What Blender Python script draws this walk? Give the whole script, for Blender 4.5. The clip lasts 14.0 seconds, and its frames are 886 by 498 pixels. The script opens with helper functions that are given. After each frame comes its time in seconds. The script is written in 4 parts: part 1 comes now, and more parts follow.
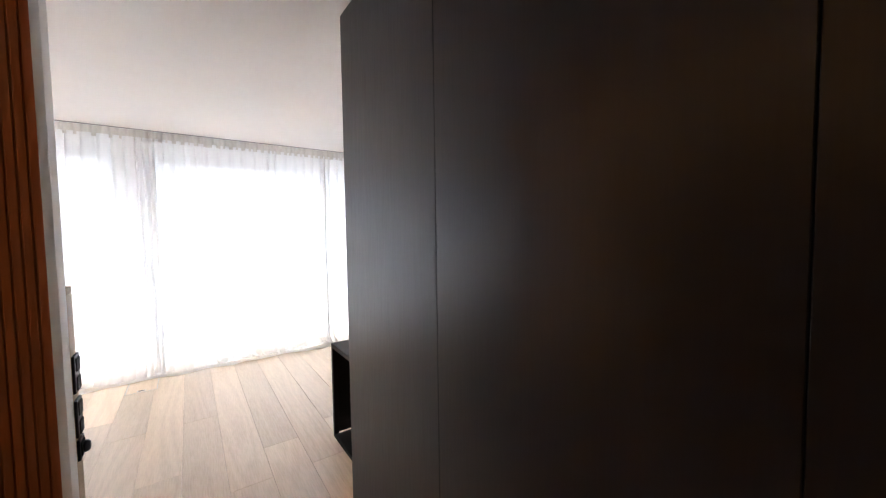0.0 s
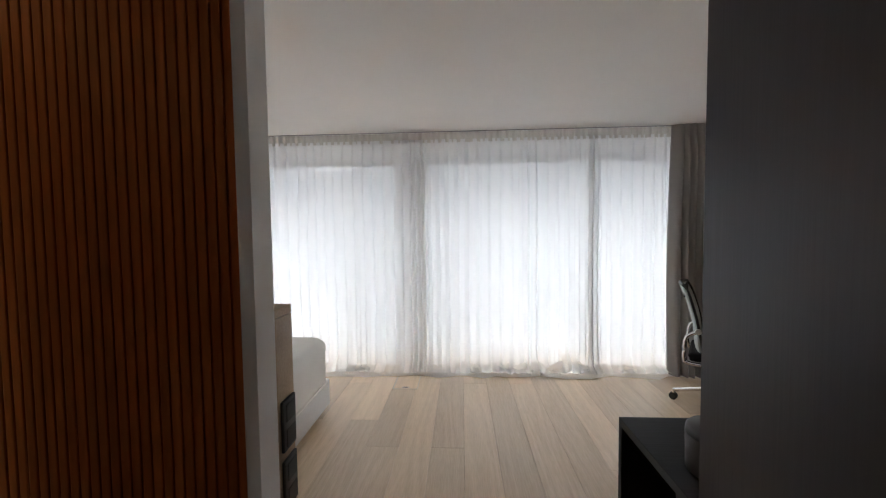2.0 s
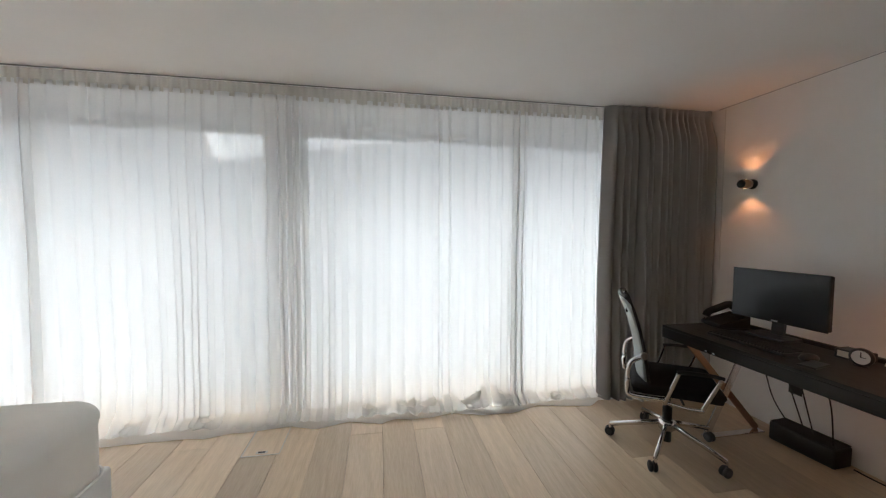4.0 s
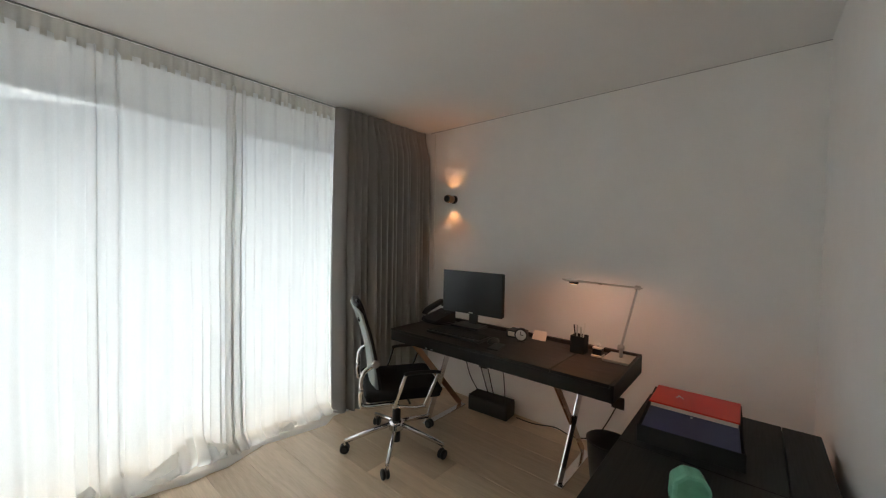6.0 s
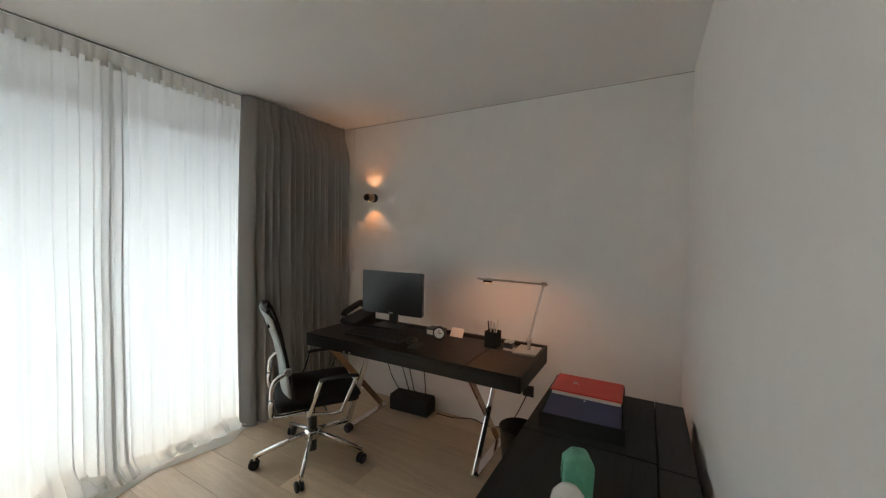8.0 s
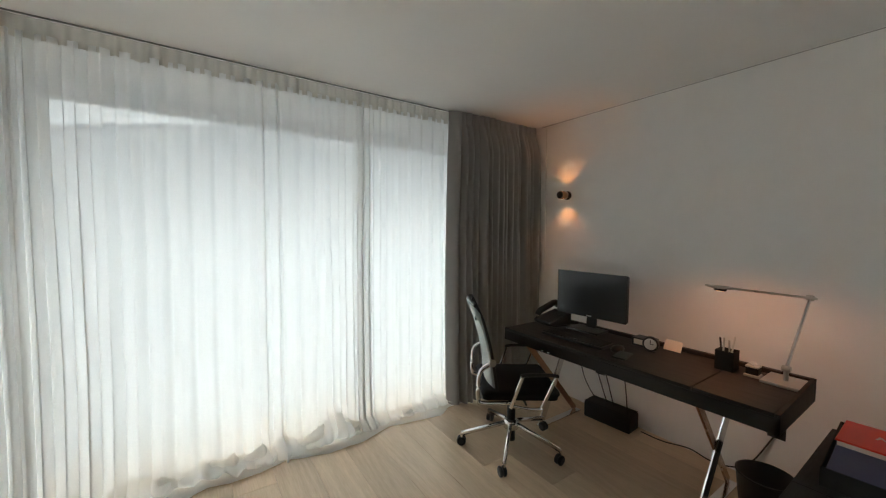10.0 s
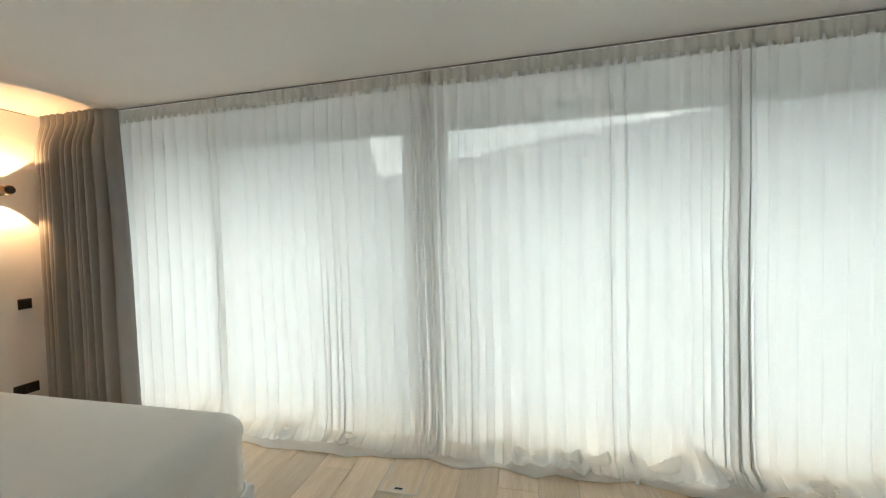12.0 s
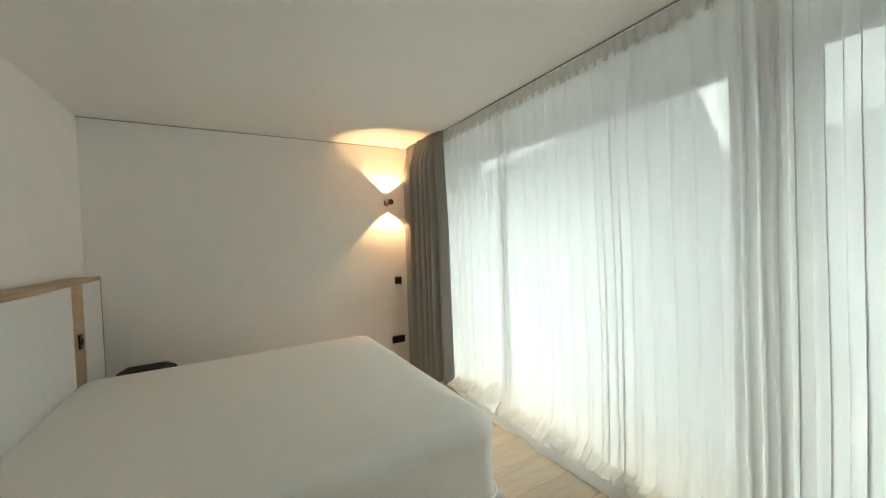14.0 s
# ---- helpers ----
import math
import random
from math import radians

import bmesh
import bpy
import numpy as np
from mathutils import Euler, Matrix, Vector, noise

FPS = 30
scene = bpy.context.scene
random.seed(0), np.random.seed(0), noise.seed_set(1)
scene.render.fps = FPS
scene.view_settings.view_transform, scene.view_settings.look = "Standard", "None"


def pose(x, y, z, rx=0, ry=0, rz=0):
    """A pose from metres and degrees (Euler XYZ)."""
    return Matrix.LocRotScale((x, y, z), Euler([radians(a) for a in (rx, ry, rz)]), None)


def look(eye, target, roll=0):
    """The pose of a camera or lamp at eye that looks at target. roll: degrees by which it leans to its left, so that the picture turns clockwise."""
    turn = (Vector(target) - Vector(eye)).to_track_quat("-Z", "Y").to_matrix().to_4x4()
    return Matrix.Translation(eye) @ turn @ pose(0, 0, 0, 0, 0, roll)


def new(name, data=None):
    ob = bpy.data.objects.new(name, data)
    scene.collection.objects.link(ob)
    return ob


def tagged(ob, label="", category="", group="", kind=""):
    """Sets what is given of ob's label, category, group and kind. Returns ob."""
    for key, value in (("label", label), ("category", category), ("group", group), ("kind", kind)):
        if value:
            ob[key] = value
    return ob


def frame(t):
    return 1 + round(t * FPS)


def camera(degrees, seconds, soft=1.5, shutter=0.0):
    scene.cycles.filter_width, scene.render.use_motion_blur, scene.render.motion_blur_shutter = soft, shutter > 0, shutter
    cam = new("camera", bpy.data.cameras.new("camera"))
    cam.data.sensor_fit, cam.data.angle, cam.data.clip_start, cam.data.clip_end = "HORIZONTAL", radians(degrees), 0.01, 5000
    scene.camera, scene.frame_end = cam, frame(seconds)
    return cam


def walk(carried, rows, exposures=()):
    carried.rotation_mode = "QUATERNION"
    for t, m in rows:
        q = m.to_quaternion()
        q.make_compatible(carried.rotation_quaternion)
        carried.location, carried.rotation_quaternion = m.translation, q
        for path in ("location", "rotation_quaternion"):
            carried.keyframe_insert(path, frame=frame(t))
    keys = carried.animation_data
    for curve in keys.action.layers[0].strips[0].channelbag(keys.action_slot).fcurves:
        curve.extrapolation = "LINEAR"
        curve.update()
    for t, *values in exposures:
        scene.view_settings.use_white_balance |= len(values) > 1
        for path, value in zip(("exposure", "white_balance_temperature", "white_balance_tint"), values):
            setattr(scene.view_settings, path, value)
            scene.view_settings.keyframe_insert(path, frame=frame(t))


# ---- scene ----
cam = camera(101.1, 14.0, soft=1.2)
PATH = [
    (0, (0.273, 0.282, 1.428), (1.417, 1.919, 1.325), -0.8),
    (0.5, (0.343, 0.498, 1.441), (0.942, 2.404, 1.345), -0.9),
    (1, (0.402, 0.709, 1.439), (0.401, 2.707, 1.347), -1.0),
    (1.5, (0.398, 0.961, 1.434), (0.301, 2.956, 1.344), -1.0),
    (2, (0.402, 1.228, 1.438), (0.301, 3.223, 1.348), -0.7),
    (2.2, (0.413, 1.347, 1.433), (0.308, 3.342, 1.339), -0.8),
    (4.3, (0.643, 2.223, 1.412), (1.189, 4.145, 1.314), 0.5),
    (4.5, (0.668, 2.286, 1.413), (1.368, 4.157, 1.318), 0.6),
    (5, (0.701, 2.387, 1.402), (1.786, 4.065, 1.334), 1.0),
    (5.5, (0.767, 2.377, 1.409), (2.096, 3.871, 1.349), 1.0),
    (6, (0.804, 2.354, 1.42), (2.32, 3.657, 1.365), 1.1),
    (6.5, (0.826, 2.313, 1.427), (2.47, 3.452, 1.376), 1.1),
    (7, (0.854, 2.286, 1.436), (2.6, 3.261, 1.383), 1.0),
    (7.2, (0.857, 2.283, 1.44), (2.625, 3.215, 1.385), 1.1),
    (9.3, (0.766, 2.384, 1.448), (2.223, 3.753, 1.36), 0.8),
    (9.5, (0.758, 2.392, 1.447), (2.117, 3.857, 1.36), 0.7),
    (10, (0.712, 2.42, 1.469), (1.83, 4.075, 1.368), 0.4),
    (10.5, (0.687, 2.454, 1.486), (1.555, 4.252, 1.369), 0.2),
    (11, (0.661, 2.5, 1.508), (1.169, 4.429, 1.363), -0.4),
    (11.5, (0.603, 2.574, 1.496), (0.663, 4.567, 1.348), -1.0),
    (12, (0.579, 2.669, 1.403), (0.143, 4.619, 1.33), -1.6),
    (12.5, (0.57, 2.801, 1.391), (-0.272, 4.614, 1.331), -1.9),
    (13, (0.572, 2.924, 1.339), (-0.631, 4.522, 1.31), -1.7),
    (13.5, (0.579, 3.014, 1.343), (-0.91, 4.348, 1.313), -1.7),
    (14, (0.581, 3.112, 1.391), (-1.151, 4.112, 1.345), -2.2),
]
walk(cam, [(t, look(eye, target, roll)) for t, eye, target, roll in PATH],
     [(0.0, 1.7, 6100, 11), (0.5, 1.35, 6150, 10), (1.0, 0.65, 6200, 9), (1.5, 0.42, 6200, 8), (2.0, 0.38, 6200, 8), (5.0, 0.34, 6250, 3), (7.0, 0.46, 6300, 1), (9.5, 0.36, 6300, 0), (11.0, 0.28, 6400, -2), (12.5, 0.28, 6450, -6), (14.0, 0.44, 6450, -9)])

# ---------------- world, light ----------------
world = bpy.data.worlds.new("world")
scene.world = world
world.use_nodes = True
wn = world.node_tree
sky = wn.nodes.new("ShaderNodeTexSky")
sky.sky_type = "NISHITA"
sky.sun_disc = False
sky.sun_elevation, sky.sun_rotation = radians(48), radians(20)
sky.air_density, sky.dust_density = 1.0, 4.0
wn.links.new(sky.outputs[0], wn.nodes["Background"].inputs[0])
wn.nodes["Background"].inputs[1].default_value = 0.15

scene.cycles.max_bounces, scene.cycles.diffuse_bounces = 16, 9

sun_data = bpy.data.lights.new("sun", "SUN")
sun_data.energy, sun_data.angle, sun_data.color = 0.6, radians(40), (1.0, 0.98, 0.95)
sun = new("sun", sun_data)
sun.matrix_world = look((4, 12, 14), (0, 0, 0))


def lamp_spot(name, eye, target, power, cone, blend, color, radius=0.012):
    data = bpy.data.lights.new(name, "SPOT")
    data.energy, data.spot_size, data.spot_blend, data.color, data.shadow_soft_size = power, radians(cone), blend, color, radius
    ob = new(name, data)
    ob.matrix_world = look(eye, target)
    return ob


WARM = (1.0, 0.53, 0.26)

# ---------------- materials ----------------


def mat(name, color, rough=0.6, metal=0.0, bump=0.0, scale=60.0, vary=0.08, stain=0.05, coat=0.0, spec=0.5, random_tint=0.0, stretch=(1, 1, 1)):
    """A surface with fine grain and broad unevenness in colour, gloss and relief."""
    m = bpy.data.materials.new(name)
    m.use_nodes = True
    nt = m.node_tree
    n, l = nt.nodes, nt.links
    b = n["Principled BSDF"]
    tc = n.new("ShaderNodeTexCoord")
    mp = n.new("ShaderNodeMapping")
    mp.inputs["Scale"].default_value = stretch
    l.new(tc.outputs["Object"], mp.inputs[0])
    fine = n.new("ShaderNodeTexNoise")
    fine.inputs["Scale"].default_value, fine.inputs["Detail"].default_value = scale, 5
    l.new(mp.outputs[0], fine.inputs["Vector"])
    broad = n.new("ShaderNodeTexNoise")
    broad.inputs["Scale"].default_value, broad.inputs["Detail"].default_value = max(0.8, scale * 0.04), 3
    l.new(tc.outputs["Object"], broad.inputs["Vector"])
    add = n.new("ShaderNodeMath")
    add.operation = "MULTIPLY_ADD"
    l.new(fine.outputs[0], add.inputs[0])
    add.inputs[1].default_value = 2 * vary
    add.inputs[2].default_value = 1 - vary
    add2 = n.new("ShaderNodeMath")
    add2.operation = "MULTIPLY_ADD"
    l.new(broad.outputs[0], add2.inputs[0])
    add2.inputs[1].default_value = 2 * stain
    add2.inputs[2].default_value = 1 - stain
    mul = n.new("ShaderNodeMath")
    mul.operation = "MULTIPLY"
    l.new(add.outputs[0], mul.inputs[0])
    l.new(add2.outputs[0], mul.inputs[1])
    out = mul.outputs[0]
    if random_tint:
        oi = n.new("ShaderNodeObjectInfo")
        r = n.new("ShaderNodeMath")
        r.operation = "MULTIPLY_ADD"
        l.new(oi.outputs["Random"], r.inputs[0])
        r.inputs[1].default_value, r.inputs[2].default_value = 2 * random_tint, 1 - random_tint
        k = n.new("ShaderNodeMath")
        k.operation = "MULTIPLY"
        l.new(out, k.inputs[0])
        l.new(r.outputs[0], k.inputs[1])
        out = k.outputs[0]
    tint = n.new("ShaderNodeVectorMath")
    tint.operation = "SCALE"
    tint.inputs[0].default_value = color
    l.new(out, tint.inputs["Scale"])
    l.new(tint.outputs[0], b.inputs["Base Color"])
    rr = n.new("ShaderNodeMath")
    rr.operation = "MULTIPLY_ADD"
    l.new(broad.outputs[0], rr.inputs[0])
    rr.inputs[1].default_value, rr.inputs[2].default_value = 0.14, rough - 0.07
    l.new(rr.outputs[0], b.inputs["Roughness"])
    b.inputs["Metallic"].default_value = metal
    b.inputs["Coat Weight"].default_value = coat
    b.inputs["Specular IOR Level"].default_value = spec
    if bump:
        bp = n.new("ShaderNodeBump")
        bp.inputs["Strength"].default_value, bp.inputs["Distance"].default_value = bump, 0.002
        l.new(fine.outputs[0], bp.inputs["Height"])
        l.new(bp.outputs[0], b.inputs["Normal"])
    return m


def wood(name, light, dark, rough=0.45, along=(14, 0.8, 14), tint=0.10, rings=2.2, bump=0.15, waves=0.35, fibre=9.0, contour=0.0):
    """Wood whose grain runs along one axis, a different cut on every board."""
    m = bpy.data.materials.new(name)
    m.use_nodes = True
    n, l = m.node_tree.nodes, m.node_tree.links
    b = n["Principled BSDF"]
    tc, oi = n.new("ShaderNodeTexCoord"), n.new("ShaderNodeObjectInfo")
    off = n.new("ShaderNodeVectorMath")
    off.operation = "MULTIPLY_ADD"
    comb = n.new("ShaderNodeCombineXYZ")
    for k in range(3):
        l.new(oi.outputs["Random"], comb.inputs[k])
    off.inputs[1].default_value = (37.0, 23.0, 11.0)
    l.new(comb.outputs[0], off.inputs[0])
    l.new(tc.outputs["Object"], off.inputs[2])
    mp = n.new("ShaderNodeMapping")
    mp.inputs["Scale"].default_value = along
    l.new(off.outputs[0], mp.inputs[0])
    wave = n.new("ShaderNodeTexWave")
    wave.bands_direction = "X"
    wave.inputs["Scale"].default_value, wave.inputs["Distortion"].default_value = rings * 0.12, 9.0
    wave.inputs["Detail"].default_value, wave.inputs["Detail Scale"].default_value = 3, 0.6
    l.new(mp.outputs[0], wave.inputs["Vector"])
    fib = n.new("ShaderNodeTexNoise")
    fib.inputs["Scale"].default_value, fib.inputs["Detail"].default_value = fibre, 8
    l.new(mp.outputs[0], fib.inputs["Vector"])
    mixf = n.new("ShaderNodeMath")
    mixf.operation = "MULTIPLY_ADD"
    grain = wave.outputs["Fac"]
    if contour:
        slow = n.new("ShaderNodeTexNoise")
        slow.inputs["Scale"].default_value, slow.inputs["Detail"].default_value = 0.55, 1.5
        l.new(mp.outputs[0], slow.inputs["Vector"])
        many, wavy, half = n.new("ShaderNodeMath"), n.new("ShaderNodeMath"), n.new("ShaderNodeMath")
        many.operation, wavy.operation, half.operation = "MULTIPLY", "SINE", "MULTIPLY_ADD"
        many.inputs[1].default_value = contour
        half.inputs[1].default_value, half.inputs[2].default_value = 0.5, 0.5
        l.new(slow.outputs[0], many.inputs[0])
        l.new(many.outputs[0], wavy.inputs[0])
        l.new(wavy.outputs[0], half.inputs[0])
        grain = half.outputs[0]
    l.new(grain, mixf.inputs[0])
    mixf.inputs[1].default_value = waves
    sc = n.new("ShaderNodeMath")
    sc.operation = "MULTIPLY"
    l.new(fib.outputs[0], sc.inputs[0])
    sc.inputs[1].default_value = 0.75
    l.new(sc.outputs[0], mixf.inputs[2])
    ramp = n.new("ShaderNodeValToRGB")
    ramp.color_ramp.elements[0].position, ramp.color_ramp.elements[1].position = 0.25, 0.85
    ramp.color_ramp.elements[0].color, ramp.color_ramp.elements[1].color = (*light, 1), (*dark, 1)
    l.new(mixf.outputs[0], ramp.inputs[0])
    r = n.new("ShaderNodeMath")
    r.operation = "MULTIPLY_ADD"
    l.new(oi.outputs["Random"], r.inputs[0])
    r.inputs[1].default_value, r.inputs[2].default_value = 2 * tint, 1 - tint
    s = n.new("ShaderNodeVectorMath")
    s.operation = "SCALE"
    l.new(ramp.outputs[0], s.inputs[0])
    l.new(r.outputs[0], s.inputs["Scale"])
    l.new(s.outputs[0], b.inputs["Base Color"])
    rg = n.new("ShaderNodeMath")
    rg.operation = "MULTIPLY_ADD"
    l.new(fib.outputs[0], rg.inputs[0])
    rg.inputs[1].default_value, rg.inputs[2].default_value = 0.2, rough - 0.1
    l.new(rg.outputs[0], b.inputs["Roughness"])
    bp = n.new("ShaderNodeBump")
    bp.inputs["Strength"].default_value, bp.inputs["Distance"].default_value = bump, 0.001
    l.new(mixf.outputs[0], bp.inputs["Height"])
    l.new(bp.outputs[0], b.inputs["Normal"])
    return m


def cloth(name, color, through_light, clear, weave=900.0, rough=0.9):
    """Woven cloth: scatters light on both sides and lets some of it pass between its threads."""
    m = bpy.data.materials.new(name)
    m.use_nodes = True
    n, l = m.node_tree.nodes, m.node_tree.links
    n.remove(n["Principled BSDF"])
    tc = n.new("ShaderNodeTexCoord")
    mp = n.new("ShaderNodeMapping")
    mp.inputs["Scale"].default_value = (1, 1, 0.25)
    l.new(tc.outputs["Object"], mp.inputs[0])
    slub = n.new("ShaderNodeTexNoise")
    slub.inputs["Scale"].default_value, slub.inputs["Detail"].default_value = weave * 0.4, 4
    l.new(mp.outputs[0], slub.inputs["Vector"])
    v = n.new("ShaderNodeMath")
    v.operation = "MULTIPLY_ADD"
    l.new(slub.outputs[0], v.inputs[0])
    v.inputs[1].default_value, v.inputs[2].default_value = 0.08, 0.96
    c = n.new("ShaderNodeVectorMath")
    c.operation = "SCALE"
    c.inputs[0].default_value = color
    l.new(v.outputs[0], c.inputs["Scale"])
    dif, tra, cle = n.new("ShaderNodeBsdfDiffuse"), n.new("ShaderNodeBsdfTranslucent"), n.new("ShaderNodeBsdfTransparent")
    dif.inputs["Roughness"].default_value = rough
    bp = n.new("ShaderNodeBump")
    bp.inputs["Strength"].default_value, bp.inputs["Distance"].default_value = 0.12, 0.002
    l.new(slub.outputs[0], bp.inputs["Height"])
    l.new(bp.outputs[0], dif.inputs["Normal"])
    l.new(c.outputs[0], dif.inputs["Color"])
    l.new(c.outputs[0], tra.inputs["Color"])
    a, z = n.new("ShaderNodeMixShader"), n.new("ShaderNodeMixShader")
    a.inputs[0].default_value = through_light
    l.new(dif.outputs[0], a.inputs[1])
    l.new(tra.outputs[0], a.inputs[2])
    gap = n.new("ShaderNodeMath")
    gap.operation = "MULTIPLY_ADD"
    l.new(slub.outputs[0], gap.inputs[0])
    gap.inputs[1].default_value, gap.inputs[2].default_value = -clear * 0.3, clear * 1.15
    l.new(gap.outputs[0], z.inputs[0])
    l.new(a.outputs[0], z.inputs[1])
    l.new(cle.outputs[0], z.inputs[2])
    l.new(z.outputs[0], n["Material Output"].inputs[0])
    return m


def soften(m, spec):
    m.node_tree.nodes["Principled BSDF"].inputs["Specular IOR Level"].default_value = spec


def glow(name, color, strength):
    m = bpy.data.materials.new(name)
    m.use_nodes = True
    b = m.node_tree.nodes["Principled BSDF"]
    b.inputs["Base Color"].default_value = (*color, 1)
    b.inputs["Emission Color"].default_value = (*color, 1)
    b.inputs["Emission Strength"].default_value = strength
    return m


def glass(name, color, rough=0.0):
    m = bpy.data.materials.new(name)
    m.use_nodes = True
    b = m.node_tree.nodes["Principled BSDF"]
    b.inputs["Base Color"].default_value = (*color, 1)
    b.inputs["Transmission Weight"].default_value = 1.0
    b.inputs["Roughness"].default_value = rough
    b.inputs["IOR"].default_value = 1.45
    return m


PLASTER = mat("white_plaster", (0.87, 0.86, 0.845), 0.9, bump=0.10, scale=180, vary=0.02, stain=0.03)
CEILING_PAINT = mat("ceiling_paint", (0.87, 0.86, 0.845), 0.95, bump=0.05, scale=120, vary=0.015, stain=0.02)
OAK = wood("limed_oak", (0.65, 0.51, 0.36), (0.48, 0.36, 0.24), 0.42, along=(7, 0.5, 7), tint=0.17, waves=0.17, fibre=22.0, bump=0.2, contour=75.0)
OAK_TRIM = wood("oak_trim", (0.50, 0.36, 0.22), (0.34, 0.23, 0.13), 0.5, along=(1.2, 14, 14), tint=0.03)
SLAT_WOOD = wood("walnut_slat", (0.48, 0.182, 0.064), (0.35, 0.124, 0.042), 0.55, along=(14, 14, 0.8), tint=0.12)
SLAT_BACK = mat("slat_backing", (0.42, 0.14, 0.048), 0.8)
CABINET = wood("dark_stained_veneer", (0.022, 0.0215, 0.031), (0.017, 0.0165, 0.025), 0.37, along=(20, 20, 0.7), tint=0.03, bump=0.3)
CHEST = wood("black_stained_oak", (0.015, 0.014, 0.014), (0.009, 0.008, 0.008), 0.55, along=(0.8, 18, 18), tint=0.03, bump=0.25)
DESK_WOOD = wood("black_oak_desk", (0.018, 0.014, 0.012), (0.010, 0.008, 0.007), 0.52, along=(18, 0.8, 18), tint=0.03, bump=0.25)
soften(CABINET, 0.42)
soften(CHEST, 0.35)
soften(DESK_WOOD, 0.35)
STONE = mat("warm_stone", (0.14, 0.078, 0.040), 0.5, bump=0.1, scale=14, vary=0.22, stain=0.12, random_tint=0.05)
SHEER = cloth("sheer_linen", (0.89, 0.89, 0.885), 0.42, 0.125)
SHEER_TAPE = cloth("sheer_heading", (0.66, 0.63, 0.58), 0.40, 0.03)
HEM_CLOTH = cloth("sheer_hem", (0.91, 0.90, 0.88), 0.34, 0.0)
DRAPE = cloth("grey_drape", (0.40, 0.388, 0.38), 0.02, 0.0)
SHEET = mat("white_bed_linen", (0.84, 0.83, 0.80), 0.92, bump=0.25, scale=240, vary=0.03, stain=0.03)
BED_FABRIC = mat("pale_grey_upholstery", (0.70, 0.70, 0.70), 0.95, bump=0.4, scale=500, vary=0.08)
CHROME = mat("chrome", (0.75, 0.75, 0.76), 0.16, 1.0, vary=0.02, stain=0.02)
STEEL = mat("brushed_steel", (0.55, 0.53, 0.50), 0.3, 1.0, vary=0.05, scale=90, stretch=(1, 1, 20))
BRONZE = mat("bronzed_steel", (0.44, 0.27, 0.17), 0.28, 1.0, vary=0.05)
BLACK_PLASTIC = mat("black_plastic", (0.014, 0.014, 0.015), 0.42, bump=0.1, scale=300)
BLACK_MATT = mat("matt_black", (0.010, 0.010, 0.010), 0.7, bump=0.1, scale=300)
BLACK_FABRIC = mat("black_seat_fabric", (0.012, 0.012, 0.013), 0.9, bump=0.5, scale=600, vary=0.15)
MESH_GREY = mat("grey_mesh_fabric", (0.40, 0.45, 0.45), 0.7, bump=0.6, scale=900, vary=0.2)
SCREEN = mat("screen_black", (0.008, 0.008, 0.010), 0.30, vary=0.01, stain=0.0, spec=0.6)
WHITE_PLASTIC = mat("white_plastic", (0.75, 0.74, 0.71), 0.4, vary=0.02)
PAPER = mat("paper", (0.80, 0.72, 0.62), 0.9, vary=0.03)
RED = mat("red_paper_cover", (0.62, 0.030, 0.012), 0.32, spec=0.3, vary=0.04, scale=40)
NAVY = mat("navy_cover", (0.035, 0.04, 0.105), 0.5, bump=0.2, scale=400)
SILVER = mat("silver_print", (0.6, 0.6, 0.6), 0.35, 0.8)
LEATHER = mat("tan_leather", (0.22, 0.085, 0.04), 0.45, bump=0.3, scale=160, vary=0.1)
GREEN_GLASS = mat("green_glass", (0.30, 0.72, 0.52), 0.22, vary=0.25, scale=45, stain=0.2, bump=0.3)
GREEN_GLASS.node_tree.nodes["Principled BSDF"].inputs["Transmission Weight"].default_value = 0.45
CERAMIC = mat("white_ceramic", (0.78, 0.77, 0.74), 0.25, vary=0.02)
DARK_SHELL = mat("dark_grey_shell", (0.045, 0.045, 0.047), 0.5, bump=0.1, scale=200)
ALU_FRAME = mat("window_frame_grey", (0.22, 0.215, 0.205), 0.5, vary=0.03)
JOINT = mat("joint_grey", (0.42, 0.41, 0.39), 0.7, vary=0.03)
RAIL_WHITE = mat("curtain_track_grey", (0.20, 0.195, 0.19), 0.45)
PANE = glass("window_glass", (1, 1, 1))
TERRACE = mat("pale_terrace_stone", (0.46, 0.48, 0.50), 0.8, bump=0.3, scale=30, vary=0.1, stain=0.1)
# the hill's haze is put in as an even glow of its surface
HILL = glow("hill_haze_glow", (0.97, 0.95, 0.93), 0.5)
HAZE_SKY = glow("overcast_sky", (0.965, 0.97, 0.975), 1.0)
_n, _l = HAZE_SKY.node_tree.nodes, HAZE_SKY.node_tree.links
_tc, _sep, _grow = _n.new("ShaderNodeTexCoord"), _n.new("ShaderNodeSeparateXYZ"), _n.new("ShaderNodeMath")
_l.new(_tc.outputs["Object"], _sep.inputs[0])
_grow.operation = "MULTIPLY_ADD"  # an overcast sky is brighter towards the zenith
_grow.inputs[2].default_value = 1.0
_high = _n.new("ShaderNodeMath")
_high.operation = "MULTIPLY"
_high.inputs[1].default_value = 0.0027
_l.new(_sep.outputs["Z"], _high.inputs[0])
_l.new(_high.outputs[0], _grow.inputs[0])
_l.new(_sep.outputs["Z"], _grow.inputs[1])
_l.new(_grow.outputs[0], _n["Principled BSDF"].inputs["Emission Strength"])
LED = glow("led_strip", (1.0, 0.53, 0.20), 9.0)
LED_WARM = glow("lamp_filament", (1.0, 0.62, 0.30), 6.0)

# ---------------- mesh helpers ----------------


